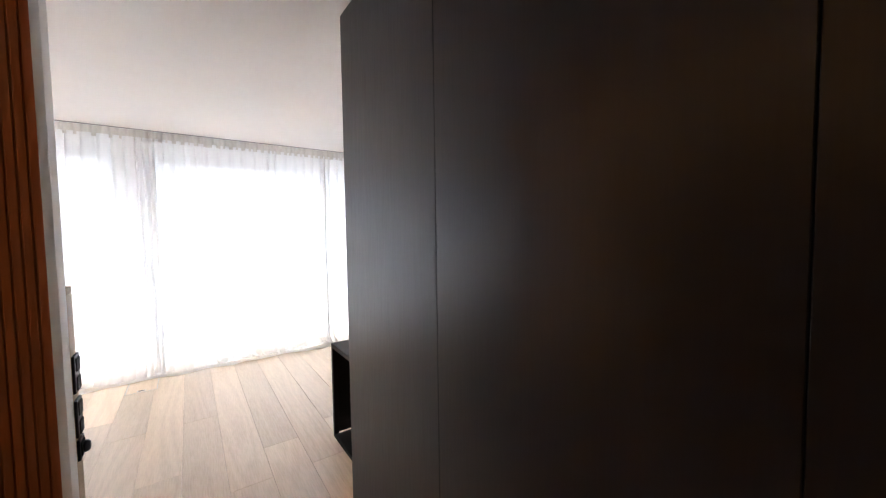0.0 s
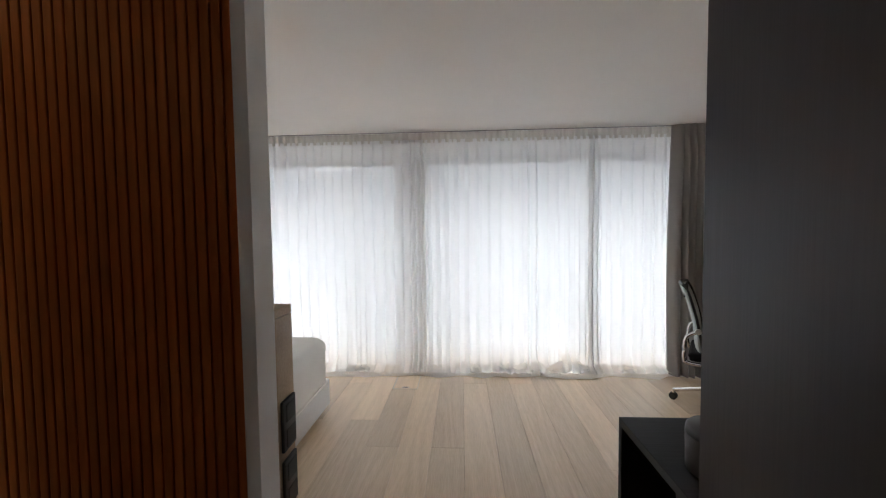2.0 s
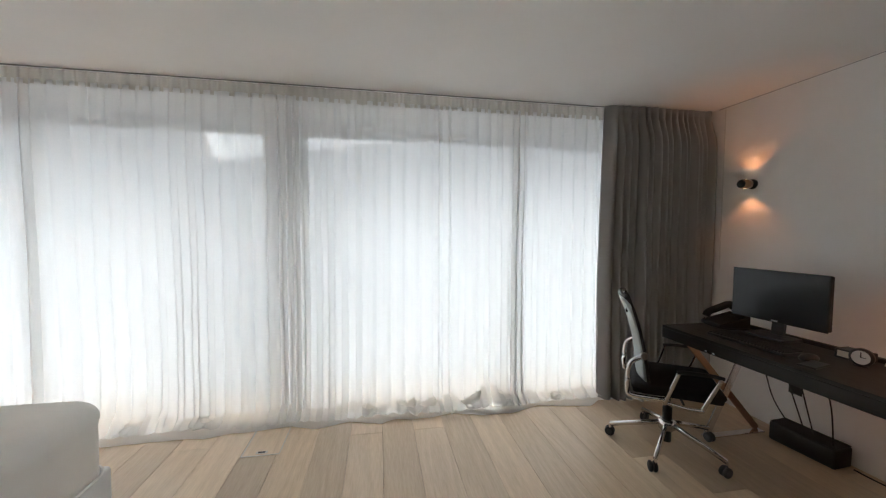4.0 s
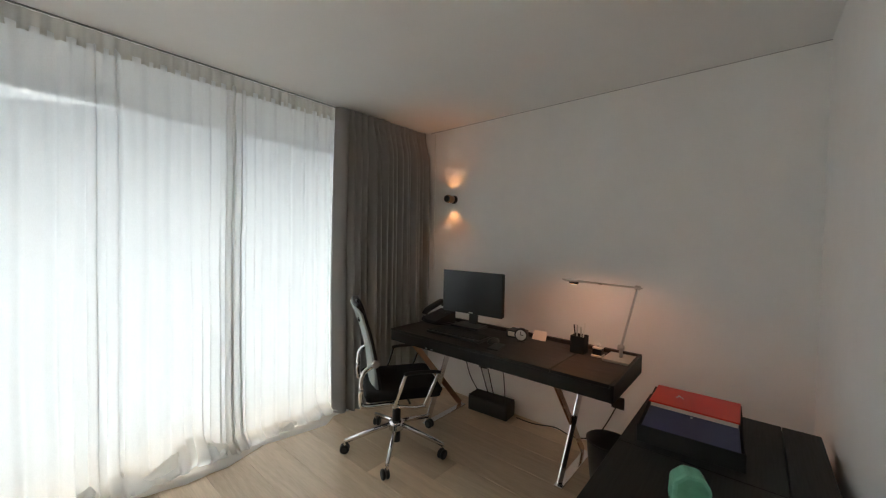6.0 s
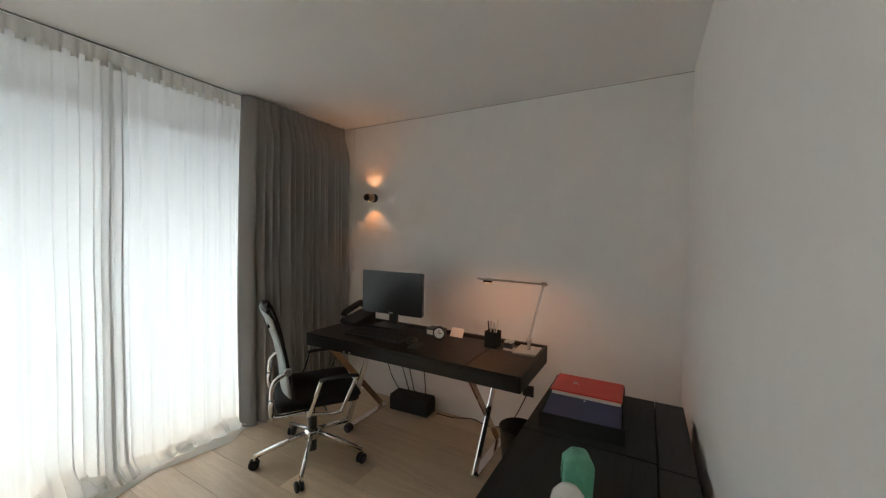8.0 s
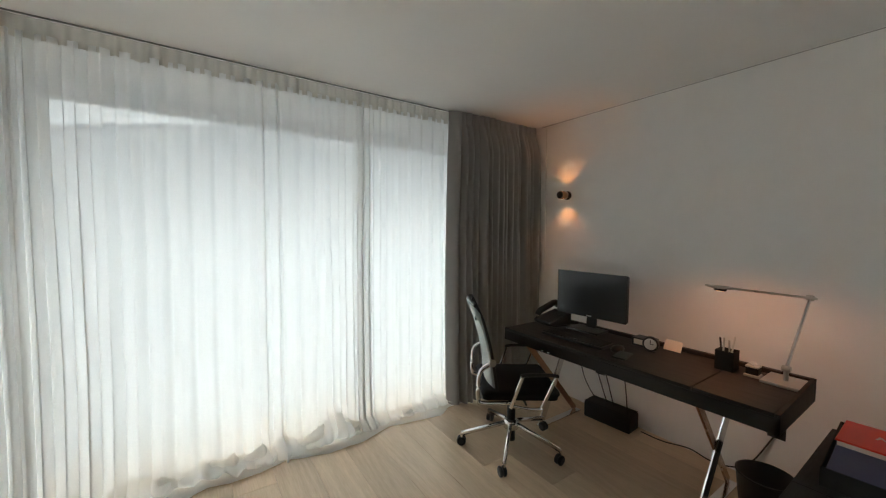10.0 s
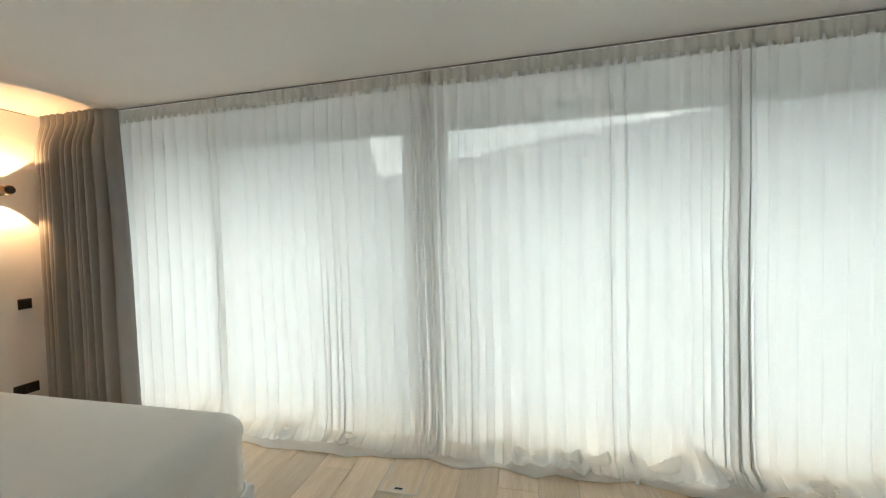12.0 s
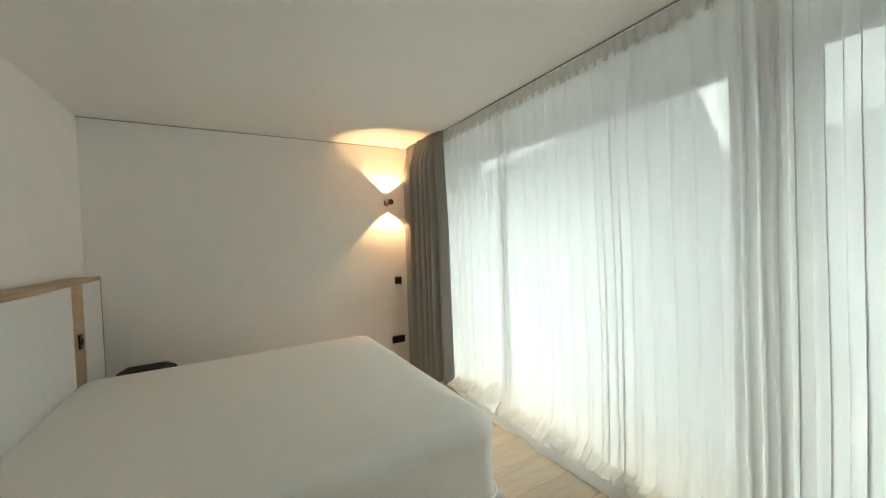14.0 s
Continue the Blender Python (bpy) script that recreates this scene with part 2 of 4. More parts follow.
def part(name, bm, material, parent=None, label="", smooth=False):
    me = bpy.data.meshes.new(name)
    bm.normal_update()
    bm.to_mesh(me)
    bm.free()
    me.materials.append(material)
    if smooth:
        for p in me.polygons:
            p.use_smooth = True
    ob = new(name, me)
    if parent is not None:
        ob.parent = parent
    if label:
        ob["label"] = label
    return ob


def thing(name, at, label, category, group="", turn=0.0):
    ob = new(name)
    ob.matrix_world = pose(*at, 0, 0, turn)
    ob.empty_display_size = 0.1
    return tagged(ob, label, category, group)


def box(x0, x1, y0, y1, z0, z1, bevel=0.0, seg=2, bm=None):
    made = bm or bmesh.new()
    vs = [made.verts.new((x, y, z)) for x in (x0, x1) for y in (y0, y1) for z in (z0, z1)]
    fs = [made.faces.new([vs[i] for i in q]) for q in ((0, 1, 3, 2), (4, 6, 7, 5), (0, 4, 5, 1), (2, 3, 7, 6), (0, 2, 6, 4), (1, 5, 7, 3))]
    if bevel:
        es = {e for f in fs for e in f.edges}
        bmesh.ops.bevel(made, geom=list(es), offset=bevel, segments=seg, affect="EDGES", profile=0.5)
    return made


def prism(outline, z0, z1, bevel=0.0, plane="xy"):
    """An outline in one plane drawn out along the third axis."""
    made = bmesh.new()
    put = {"xy": lambda a, b, c: (a, b, c), "xz": lambda a, b, c: (a, c, b), "yz": lambda a, b, c: (c, a, b)}[plane]
    low = [made.verts.new(put(a, b, z0)) for a, b in outline]
    high = [made.verts.new(put(a, b, z1)) for a, b in outline]
    k = len(outline)
    made.faces.new(low[::-1])
    made.faces.new(high)
    for i in range(k):
        made.faces.new((low[i], low[(i + 1) % k], high[(i + 1) % k], high[i]))
    bmesh.ops.recalc_face_normals(made, faces=made.faces)
    if bevel:
        bmesh.ops.bevel(made, geom=list(made.edges), offset=bevel, segments=2, affect="EDGES", profile=0.5)
    return made


def lathe(profile, seg=28, axis="z", at=(0, 0, 0), bm=None):
    """A profile of (radius, height) turned about an axis."""
    made = bm or bmesh.new()
    rings = []
    for r, h in profile:
        ring = []
        for i in range(seg):
            a = 2 * math.pi * i / seg
            p = {"z": (r * math.cos(a), r * math.sin(a), h), "x": (h, r * math.cos(a), r * math.sin(a)), "y": (r * math.sin(a), h, r * math.cos(a))}[axis]
            ring.append(made.verts.new(Vector(p) + Vector(at)))
        rings.append(ring)
    for a, b in zip(rings, rings[1:]):
        for i in range(seg):
            made.faces.new((a[i], a[(i + 1) % seg], b[(i + 1) % seg], b[i]))
    made.faces.new(rings[0][::-1])
    made.faces.new(rings[-1])
    bmesh.ops.recalc_face_normals(made, faces=made.faces)
    return made


def tube(points, radius, seg=10, bm=None, flat=1.0):
    """A rod along points, its section flattened where flat is under 1."""
    made = bm or bmesh.new()
    pts = [Vector(p) for p in points]
    rings = []
    up = Vector((0, 0, 1))
    for i, p in enumerate(pts):
        d = (pts[min(i + 1, len(pts) - 1)] - pts[max(i - 1, 0)]).normalized()
        side = d.cross(up)
        side = side.normalized() if side.length > 0.05 else Vector((0, 1, 0))
        top = side.cross(d).normalized()
        rings.append([made.verts.new(p + radius * (math.cos(a) * side * flat + math.sin(a) * top)) for a in (2 * math.pi * k / seg for k in range(seg))])
    for a, b in zip(rings, rings[1:]):
        for k in range(seg):
            made.faces.new((a[k], a[(k + 1) % seg], b[(k + 1) % seg], b[k]))
    made.faces.new(rings[0][::-1])
    made.faces.new(rings[-1])
    bmesh.ops.recalc_face_normals(made, faces=made.faces)
    return made


def curve_points(points, steps=8):
    """A smooth run through points."""
    pts = [Vector(p) for p in points]
    out = []
    for i in range(len(pts) - 1):
        a, b, c, d = pts[max(i - 1, 0)], pts[i], pts[i + 1], pts[min(i + 2, len(pts) - 1)]
        for k in range(steps):
            t = k / steps
            out.append(0.5 * (2 * b + (c - a) * t + (2 * a - 5 * b + 4 * c - d) * t * t + (3 * b - a - 3 * c + d) * t ** 3))
    out.append(pts[-1])
    return out


def bar(a, b, w, h, bevel=0.002):
    """A flat bar from a to b, w wide (level) and h high."""
    a, b = Vector(a), Vector(b)
    made = box(-w / 2, w / 2, 0, (b - a).length, -h / 2, h / 2, bevel, 1)
    turn = (b - a).to_track_quat("Y", "Z").to_matrix().to_4x4()
    bmesh.ops.transform(made, matrix=Matrix.Translation(a) @ turn, verts=made.verts)
    return made


def structure(ob, label, category=""):
    return tagged(ob, label, category, kind="structure")


# ---------------- the shell ----------------
W, E, S_W, S_E, H = -3.23, 3.44, 2.12, 2.10, 2.45
GLASS_Y, SHEER_Y, DRAPE_Y = 5.50, 4.945, 4.84
JAMB, CAB = -0.12, 0.905
BACK = -1.3
STONE_X, SOFFIT = -1.05, 2.225

structure(part("subfloor", box(W - 0.2, E + 0.2, BACK - 0.2, 5.7, -0.25, -0.022), mat("screed", (0.12, 0.09, 0.06), 0.9)), "dark gap under the floor boards", "floor")
structure(part("ceiling", box(W - 0.2, E + 0.2, BACK - 0.2, 5.75, H, H + 0.2), CEILING_PAINT), "smooth white painted ceiling", "ceiling")
structure(part("wall_west", box(W - 0.2, W, S_W - 0.1, 5.7, -0.1, H), PLASTER), "plain white plastered wall", "wall")
structure(part("wall_east", box(E, E + 0.2, S_E - 0.15, 5.7, -0.1, H), PLASTER), "plain white plastered wall", "wall")
structure(part("wall_south_west", box(W, JAMB - 0.005, 2.085, S_W, -0.1, H, 0.004, 1), PLASTER), "white plastered partition behind the bed", "wall")
structure(part("wall_south_east", box(CAB + 0.065, E, S_E - 0.15, S_E, -0.1, H), PLASTER), "white plastered wall behind the low chest", "wall")
structure(part("wall_corridor_south", box(STONE_X - 0.2, CAB + 0.7, BACK - 0.15, BACK, -0.1, H), PLASTER), "white wall closing the corridor", "wall")
structure(part("soffit", box(STONE_X, JAMB, BACK, 2.06, SOFFIT + 0.02, H), PLASTER), "white lowered ceiling over the wash area", "ceiling")
structure(part("trim_shadow_gap_west", box(W, W + 0.003, S_W, 4.80, H - 0.009, H - 0.004), ALU_FRAME), "thin dark joint between wall and ceiling", "trim")
structure(part("trim_shadow_gap_east", box(E - 0.003, E, S_E, 4.80, H - 0.008, H - 0.004), JOINT), "thin grey joint between wall and ceiling", "trim")

# ---- window wall ----
HEAD = 2.28
structure(part("wall_window_head", box(W, E, GLASS_Y - 0.06, GLASS_Y + 0.2, HEAD + 0.06, H), PLASTER), "white lintel above the sliding windows", "wall")
PIERS = [(-3.23, -3.12), (-0.30, -0.05), (3.33, 3.44)]


def window(name, x0, x1):
    w = structure(thing(name, ((x0 + x1) / 2, GLASS_Y, 0), "tall sliding window in a grey metal frame", "window"), "tall sliding window in a grey metal frame")
    h = (x1 - x0) / 2
    f = 0.055
    for side, (a, b, c, d) in {"stile": (-h, -h + f, 0, HEAD), "stile_": (h - f, h, 0, HEAD), "top_rail": (-h + f, h - f, HEAD - f, HEAD), "bottom_rail": (-h + f, h - f, -0.02, 0.004)}.items():
        part("window_frame", box(a, b, -0.03, 0.03, c, d, 0.003, 1), ALU_FRAME, w)
    p = part("pane", box(-h + f, h - f, -0.006, 0.006, 0.005, HEAD - f), PANE, w)
    p.visible_shadow = False
    return w


for i, (a, b) in enumerate(zip(PIERS, PIERS[1:])):
    window("window_%d" % (i + 1), a[1] + 0.001, b[0] - 0.001)
for a, b in PIERS:
    structure(part("window_post", box(a, b, GLASS_Y - 0.05, GLASS_Y + 0.15, -0.05, HEAD + 0.06, 0.003, 1), ALU_FRAME), "grey metal post between the windows", "post")
structure(part("window_head_rail", box(W, E, GLASS_Y - 0.04, GLASS_Y + 0.04, HEAD, HEAD + 0.06), ALU_FRAME), "grey frame rail above the glass", "window")

# ---- outside ----
structure(part("ground", box(-60, 60, 5.62, 60, -0.4, -0.06), TERRACE), "pale stone terrace and ground outside", "ground")


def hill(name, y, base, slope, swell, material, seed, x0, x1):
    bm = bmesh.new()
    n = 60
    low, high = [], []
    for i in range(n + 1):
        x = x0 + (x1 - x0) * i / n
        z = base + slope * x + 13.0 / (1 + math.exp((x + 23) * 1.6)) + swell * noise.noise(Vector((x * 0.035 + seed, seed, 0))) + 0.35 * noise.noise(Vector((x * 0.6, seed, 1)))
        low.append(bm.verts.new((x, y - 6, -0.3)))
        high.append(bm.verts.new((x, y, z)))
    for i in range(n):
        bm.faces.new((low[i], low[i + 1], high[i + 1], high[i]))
    return structure(part(name, bm, material, smooth=True), "wooded hillside in the distance, its haze put in as a glow", "backdrop")


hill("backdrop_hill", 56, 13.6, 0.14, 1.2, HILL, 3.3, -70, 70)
structure(part("backdrop", box(-75, 75, 59, 59.2, -0.3, 80), HAZE_SKY), "bright overcast sky", "backdrop")
# ---------------- curtains ----------------


def curtain_sheet(x0, x1, y, z0, z1, pitch, amp, seed, pool=0.0, gather=(), rows=26, fold_top=0.5, lean=0.0, b_fold=0.12, lumps=()):
    """A hanging cloth with uneven vertical folds. pool: how far its foot lies out on the floor. gather: (x, width, amp) of tight bunches."""
    rng = random.Random(seed)
    xs, ph = [], []
    n = int((x1 - x0) / pitch * 18)
    p = 0.0
    for i in range(n + 1):
        xs.append(x0 + (x1 - x0) * i / n)
        ph.append(p)
        x = xs[-1]
        k = 1.0 + 0.45 * noise.noise(Vector((x * 2.3, seed, 0)))
        for gx, gw, _ in gather:
            if abs(x - gx) < gw:
                k *= 1.9
        p += 2 * math.pi / 18 * k
    bm = bmesh.new()
    grid = []
    levels = [0.0, 0.015, 0.03, 0.05, 0.07, 0.09, 0.115, 0.14, 0.17] if pool else [0.0, 0.03, 0.08, 0.14]
    levels += [0.2 + (z1 - z0 - 0.2) * j / (rows - 1) for j in range(rows)]
    for h in levels:
        row = []
        u = h / (z1 - z0)
        for x, q in zip(xs, ph):
            a = amp * (fold_top * u + (1 - u)) * (0.55 + 0.9 * abs(noise.noise(Vector((x * 1.1, seed, 5)))))
            for gx, gw, ga in gather:
                if abs(x - gx) < gw:
                    a += ga * (1 - abs(x - gx) / gw)
            yy = y + a * math.sin(q + 0.25 * math.sin(3 * u + seed + x)) + 0.35 * a * math.sin(2 * q + seed)
            yy += 0.015 * noise.noise(Vector((x * 0.8, u * 1.5, seed)))
            zz = z0 + h
            if pool:
                s = max(0.0, 1 - h / 0.22)
                w = 0.5 + 0.9 * abs(noise.noise(Vector((x * 1.4, seed, 9))))
                yy -= pool * w * s ** 1.4
                if h < 0.2:
                    lump = max(0.0, noise.noise(Vector((x * 3.7, seed, 1)))) * (0.4 + 1.2 * max(0.0, noise.noise(Vector((x * 1.3, seed, 8))) + 0.4))
                    zz = z0 + h * min(1.0, 0.30 + 1.6 * lump)
                    yy += (0.05 * noise.noise(Vector((x * 6, h * 12, seed))) - 0.07 * lump) * min(1.0, h / 0.05) * (1 - h / 0.2)
            if h < 0.15:
                bulge = sum(s * math.exp(-(((x - c) / w) ** 2)) for c, w, s in lumps)
                yy -= 0.10 * bulge * math.sin(math.pi * h / 0.15)
            over = b_fold * pitch * max(0.0, 0.35 + 1.1 * noise.noise(Vector((x * 2.1, seed, 21)))) * (0.55 + 0.45 * (1 - u))
            xx = x + over * math.sin(2 * q) + 0.012 * noise.noise(Vector((x * 3, u * 3, seed + 2))) + lean * (1 - u)
            row.append(bm.verts.new((xx, yy, max(zz, z0))))
        grid.append(row)
    for a, b in zip(grid, grid[1:]):
        for i in range(len(xs) - 1):
            bm.faces.new((a[i], a[i + 1], b[i + 1], b[i]))
    return bm


def pleat_band(x0, x1, y, z0, z1, pitch, amp, seed):
    bm = bmesh.new()
    n = int((x1 - x0) / pitch * 8)
    lo, hi = [], []
    for i in range(n + 1):
        x = x0 + (x1 - x0) * i / n
        q = 2 * math.pi * i / 8
        yy = y + amp * math.sin(q + 0.6 * noise.noise(Vector((x * 3, seed, 0))))
        lo.append(bm.verts.new((x, yy, z0)))
        hi.append(bm.verts.new((x, yy * 0.5 + y * 0.5, z1)))
    for i in range(n):
        bm.faces.new((lo[i], lo[i + 1], hi[i + 1], hi[i]))
    return bm


def puddle(x0, x1, y, seed, lumps):
    """The foot of the cloth where it lies crumpled on the floor: an angular turned-up hem whose slack stands up in folds."""
    rng = random.Random(seed)
    knots = [x0]
    while knots[-1] < x1:
        knots.append(knots[-1] + rng.uniform(0.09, 0.30))
    depth = [y + rng.uniform(-0.045, 0.045) for _ in knots]
    skew = [rng.choice((0.45, 0.7, 1.5, 2.0)) for _ in lumps]
    bm = bmesh.new()
    n = int((x1 - x0) / 0.010)
    rows = []
    for k in range(17):
        v = k / 16
        row = []
        for i in range(n + 1):
            x = x0 + (x1 - x0) * i / n
            front = float(np.interp(x, knots, depth))
            rise = 0.6 + 0.6 * noise.noise(Vector((x * 3, seed, 2)))
            stand = 0.0
            for (c, w, h), k2 in zip(lumps, skew):
                side = w * (k2 if x > c else 1 / k2)
                stand = max(stand, h * math.exp(-abs((x - c) / side) ** 1.6))
            lie = min(1.0, v / 0.55)
            up = max(0.0, (v - 0.55) / 0.45)
            yy = front + (SHEER_Y - 0.055 - front) * lie - 0.045 * stand * math.sin(math.pi * up)
            yy += 0.02 * up * noise.noise(Vector((x * 9, seed, 4)))
            zz = 0.007 + 0.011 * rise * math.sin(math.pi * min(1.0, v / 0.4) * 0.5) + (0.02 + 0.085 * stand) * up
            row.append(bm.verts.new((x + 0.02 * up * noise.noise(Vector((x * 7, seed, 6))), yy + 0.008 * noise.noise(Vector((x * 14, v * 4, seed))), max(0.003, zz))))
        rows.append(row)
    for a, b in zip(rows, rows[1:]):
        for i in range(n):
            bm.faces.new((a[i], a[i + 1], b[i + 1], b[i]))
    return bm


def sheer(x0, x1, seed, gather, lumps, lap):
    t = thing("sheer_curtain", ((x0 + x1) / 2, SHEER_Y, 0), "translucent white linen curtain, its hem pooled on the oak floor", "curtain", "sheer curtains")
    inv = Matrix.Translation((-(x0 + x1) / 2, -SHEER_Y, 0))
    for name, bm, m, lab in (
        ("cloth", curtain_sheet(x0, x1, SHEER_Y, 0.030, 2.375, 0.105, 0.024, seed, 0.18, gather, b_fold=0.19, lumps=lumps), SHEER, ""),
        ("overlap", curtain_sheet(lap - 0.038, lap + 0.034, SHEER_Y + 0.052, 0.030, 2.375, 0.09, 0.008, seed + 7, 0.10), SHEER, "lapped edge of the next width of cloth"),
        ("heading_tape", pleat_band(x0, x1, SHEER_Y, 2.345, 2.447, 0.062, 0.012, seed), SHEER_TAPE, "pleated heading tape"),
        ("hem", puddle(x0, x1, 4.795, seed, lumps), HEM_CLOTH, "turned-up hem crumpled on the floor"),
    ):
        bmesh.ops.transform(bm, matrix=inv, verts=bm.verts)
        part(name, bm, m, t, lab, smooth=True)
    return t


def drape_sheet(x0, x1, y, z0, z1, seed, lead, lean):
    """A heavy lined cloth in narrow round pipes with deep creases between them, and a broad flat fold at its leading edge.
    lead: the end, -1 or 1, at which that fold hangs."""
    rng = random.Random(seed)
    widths = [0.11] + [rng.uniform(0.042, 0.080) for _ in range(int((x1 - x0 - 0.11) / 0.059))]
    k = (x1 - x0) / sum(widths)
    edges = [0.0]
    for w in widths:
        edges.append(edges[-1] + w * k)
    deep = [0.6] + [rng.uniform(0.65, 1.15) for _ in widths[1:]]
    wander = [rng.uniform(-1, 1) for _ in edges]
    per = 12
    bm = bmesh.new()
    grid = []
    levels = [0.0, 0.02, 0.06] + [0.12 + (z1 - z0 - 0.12) * (j / 29) for j in range(30)]
    for h in levels:
        u = h / (z1 - z0)
        row = []
        for f in range(len(widths)):
            a, b = (edges[f + d] + (0.010 * wander[f + d] * math.sin(2.2 * u + 3 * wander[f + d]) * (1 - u) if 0 < f + d < len(widths) else 0.0) for d in (0, 1))
            for i in range(per + (f == len(widths) - 1)):
                p = i / per
                amp = 0.090 * deep[f] * (0.30 + 0.70 * min(1.0, max(0.0, z1 - z0 - h - 0.075) * 5)) * (1 + 0.25 * (1 - u))
                along = a + (b - a) * p
                bulge = amp * math.sin(math.pi * p) ** 1.1
                yy = y + 0.035 - bulge + 0.012 * noise.noise(Vector((f * 0.7 + p * 0.5, u * 2.2, seed)))
                if f == 0:
                    yy += 0.03 * (1 - p)
                xx = x0 + along if lead < 0 else x1 - along
                flare = max(0.0, 1 - along / (x1 - x0)) ** 2
                row.append(bm.verts.new((xx + lean * (1 - u) * flare - lead * -0.02 * flare * math.sin(math.pi * u), yy, z0 + h + 0.004 * abs(wander[f]) * (h == 0))))
        grid.append(row)
    for a, b in zip(grid, grid[1:]):
        for i in range(len(a) - 1):
            bm.faces.new((a[i], a[i + 1], b[i + 1], b[i]))
    bmesh.ops.recalc_face_normals(bm, faces=bm.faces)
    return bm


def drape(x0, x1, seed, label, lead, lean=0.0):
    t = thing("drape", ((x0 + x1) / 2, DRAPE_Y, 0), label, "curtain", "blackout drapes")
    inv = Matrix.Translation((-(x0 + x1) / 2, -DRAPE_Y, 0))
    c = drape_sheet(x0, x1, DRAPE_Y, 0.006, 2.446, seed, lead, lean)
    bmesh.ops.transform(c, matrix=inv, verts=c.verts)
    o = part("cloth", c, DRAPE, t, smooth=True)
    o.modifiers.new("thickness", "SOLIDIFY").thickness = 0.003
    h = pleat_band(x0 + 0.02, x1 - 0.02, DRAPE_Y + 0.055, 2.36, 2.447, 0.05, 0.006, seed)
    bmesh.ops.transform(h, matrix=inv, verts=h.verts)
    o = part("heading_tape", h, DRAPE, t, "pleated heading", smooth=True)
    o.modifiers.new("thickness", "SOLIDIFY").thickness = 0.003
    return t


sheer(-2.75, 0.02, 11, ((-0.06, 0.07, 0.015), (-1.64, 0.06, 0.02)),
      ((-2.33, 0.05, 0.9), (-2.17, 0.06, 1.0), (-2.02, 0.05, 0.8), (-1.82, 0.07, 0.7), (-1.1, 0.05, 0.6), (-0.62, 0.06, 0.6)), -1.64)
sheer(-0.03, 2.60, 12, ((0.02, 0.05, 0.02), (1.72, 0.06, 0.02), (1.06, 0.02, 0.03), (1.15, 0.018, 0.025)),
      ((0.51, 0.04, 0.9), (0.63, 0.04, 0.5), (0.75, 0.05, 0.9), (0.87, 0.05, 1.1), (1.03, 0.05, 1.0), (1.16, 0.035, 1.2), (1.40, 0.06, 1.3), (1.56, 0.05, 1.1), (2.02, 0.06, 0.6), (2.30, 0.05, 0.5)), 1.72)
drape(2.44, 3.437, 21, "heavy grey fabric drape drawn aside beside the desk", -1, lean=-0.01)
drape(-3.21, -2.45, 22, "heavy grey fabric drape drawn aside beside the bed", 1, lean=0.06)
for name, y in (("curtain_track", SHEER_Y - 0.02),):
    structure(part(name, box(W, E, y - 0.006, y + 0.006, H - 0.005, H + 0.0045, 0.001, 1), RAIL_WHITE), "slim grey curtain track on the ceiling", "curtain track")

cord = thing("curtain_wand", (E - 0.02, 4.725, 1.2), "thin white curtain wand hanging beside the grey drape", "curtain wand")
part("rod", tube([(0, 0, 1.22), (0, 0, -0.1)], 0.004, 8), WHITE_PLASTIC, cord)

# ---------------- corridor: wardrobe and wash area ----------------
wardrobe = thing("wardrobe", (CAB, 0, 0), "tall dark-stained built-in wardrobe with plain full-height doors", "wardrobe")
part("carcass", box(0.024, 0.62, BACK, 1.99, 0.0, H - 0.002), CABINET, wardrobe)
for y0, y1 in ((BACK, -0.45), (-0.447, 0.3888), (0.3912, 1.2228), (1.2252, 2.013)):
    part("door", box(0.0, 0.022, y0, y1, 0.02, H - 0.004, 0.0015, 1), CABINET, wardrobe)
part("end_panel", box(0.0235, 0.62, 1.995, 2.013, 0.0, H - 0.002, 0.001, 1), CABINET, wardrobe)

wash_wall = structure(part("wall_stone", box(STONE_X - 0.2, STONE_X - 0.012, BACK, 2.3, -0.1, H), mat("grout", (0.16, 0.12, 0.09), 0.9)), "wall of the wash area clad in warm brown stone tiles", "wall")
slat_wall = structure(part("wall_slatted", box(STONE_X, JAMB - 0.005, 2.077, 2.0845, -0.1, SOFFIT + 0.02), SLAT_BACK), "partition clad in narrow vertical walnut slats", "wall")
slat_ceiling = structure(part("ceiling_slatted", box(STONE_X, JAMB, BACK, 2.06, SOFFIT + 0.004, SOFFIT + 0.018), SLAT_BACK), "lowered ceiling clad in walnut slats", "ceiling")
led_v = thing("led_strip", (STONE_X + 0.02, 2.045, 0), "glowing warm vertical light strip in the tiled corner", "light strip", "light strips")
part("profile", box(-0.016, 0.012, -0.004, 0.012, 0.02, SOFFIT - 0.002), STEEL, led_v)
part("diffuser", box(-0.002, 0.006, -0.012, -0.006, 0.02, SOFFIT - 0.004), LED, led_v, "glowing diffuser")
led_h = thing("led_strip", (STONE_X + 0.02, 0, SOFFIT - 0.012), "glowing warm light strip along the slatted ceiling", "light strip", "light strips")
part("profile", box(-0.016, 0.012, BACK, 2.03, 0.002, 0.012), STEEL, led_h)
part("diffuser", box(-0.004, 0.005, BACK, 2.03, -0.004, 0.0015), LED, led_h, "glowing diffuser")

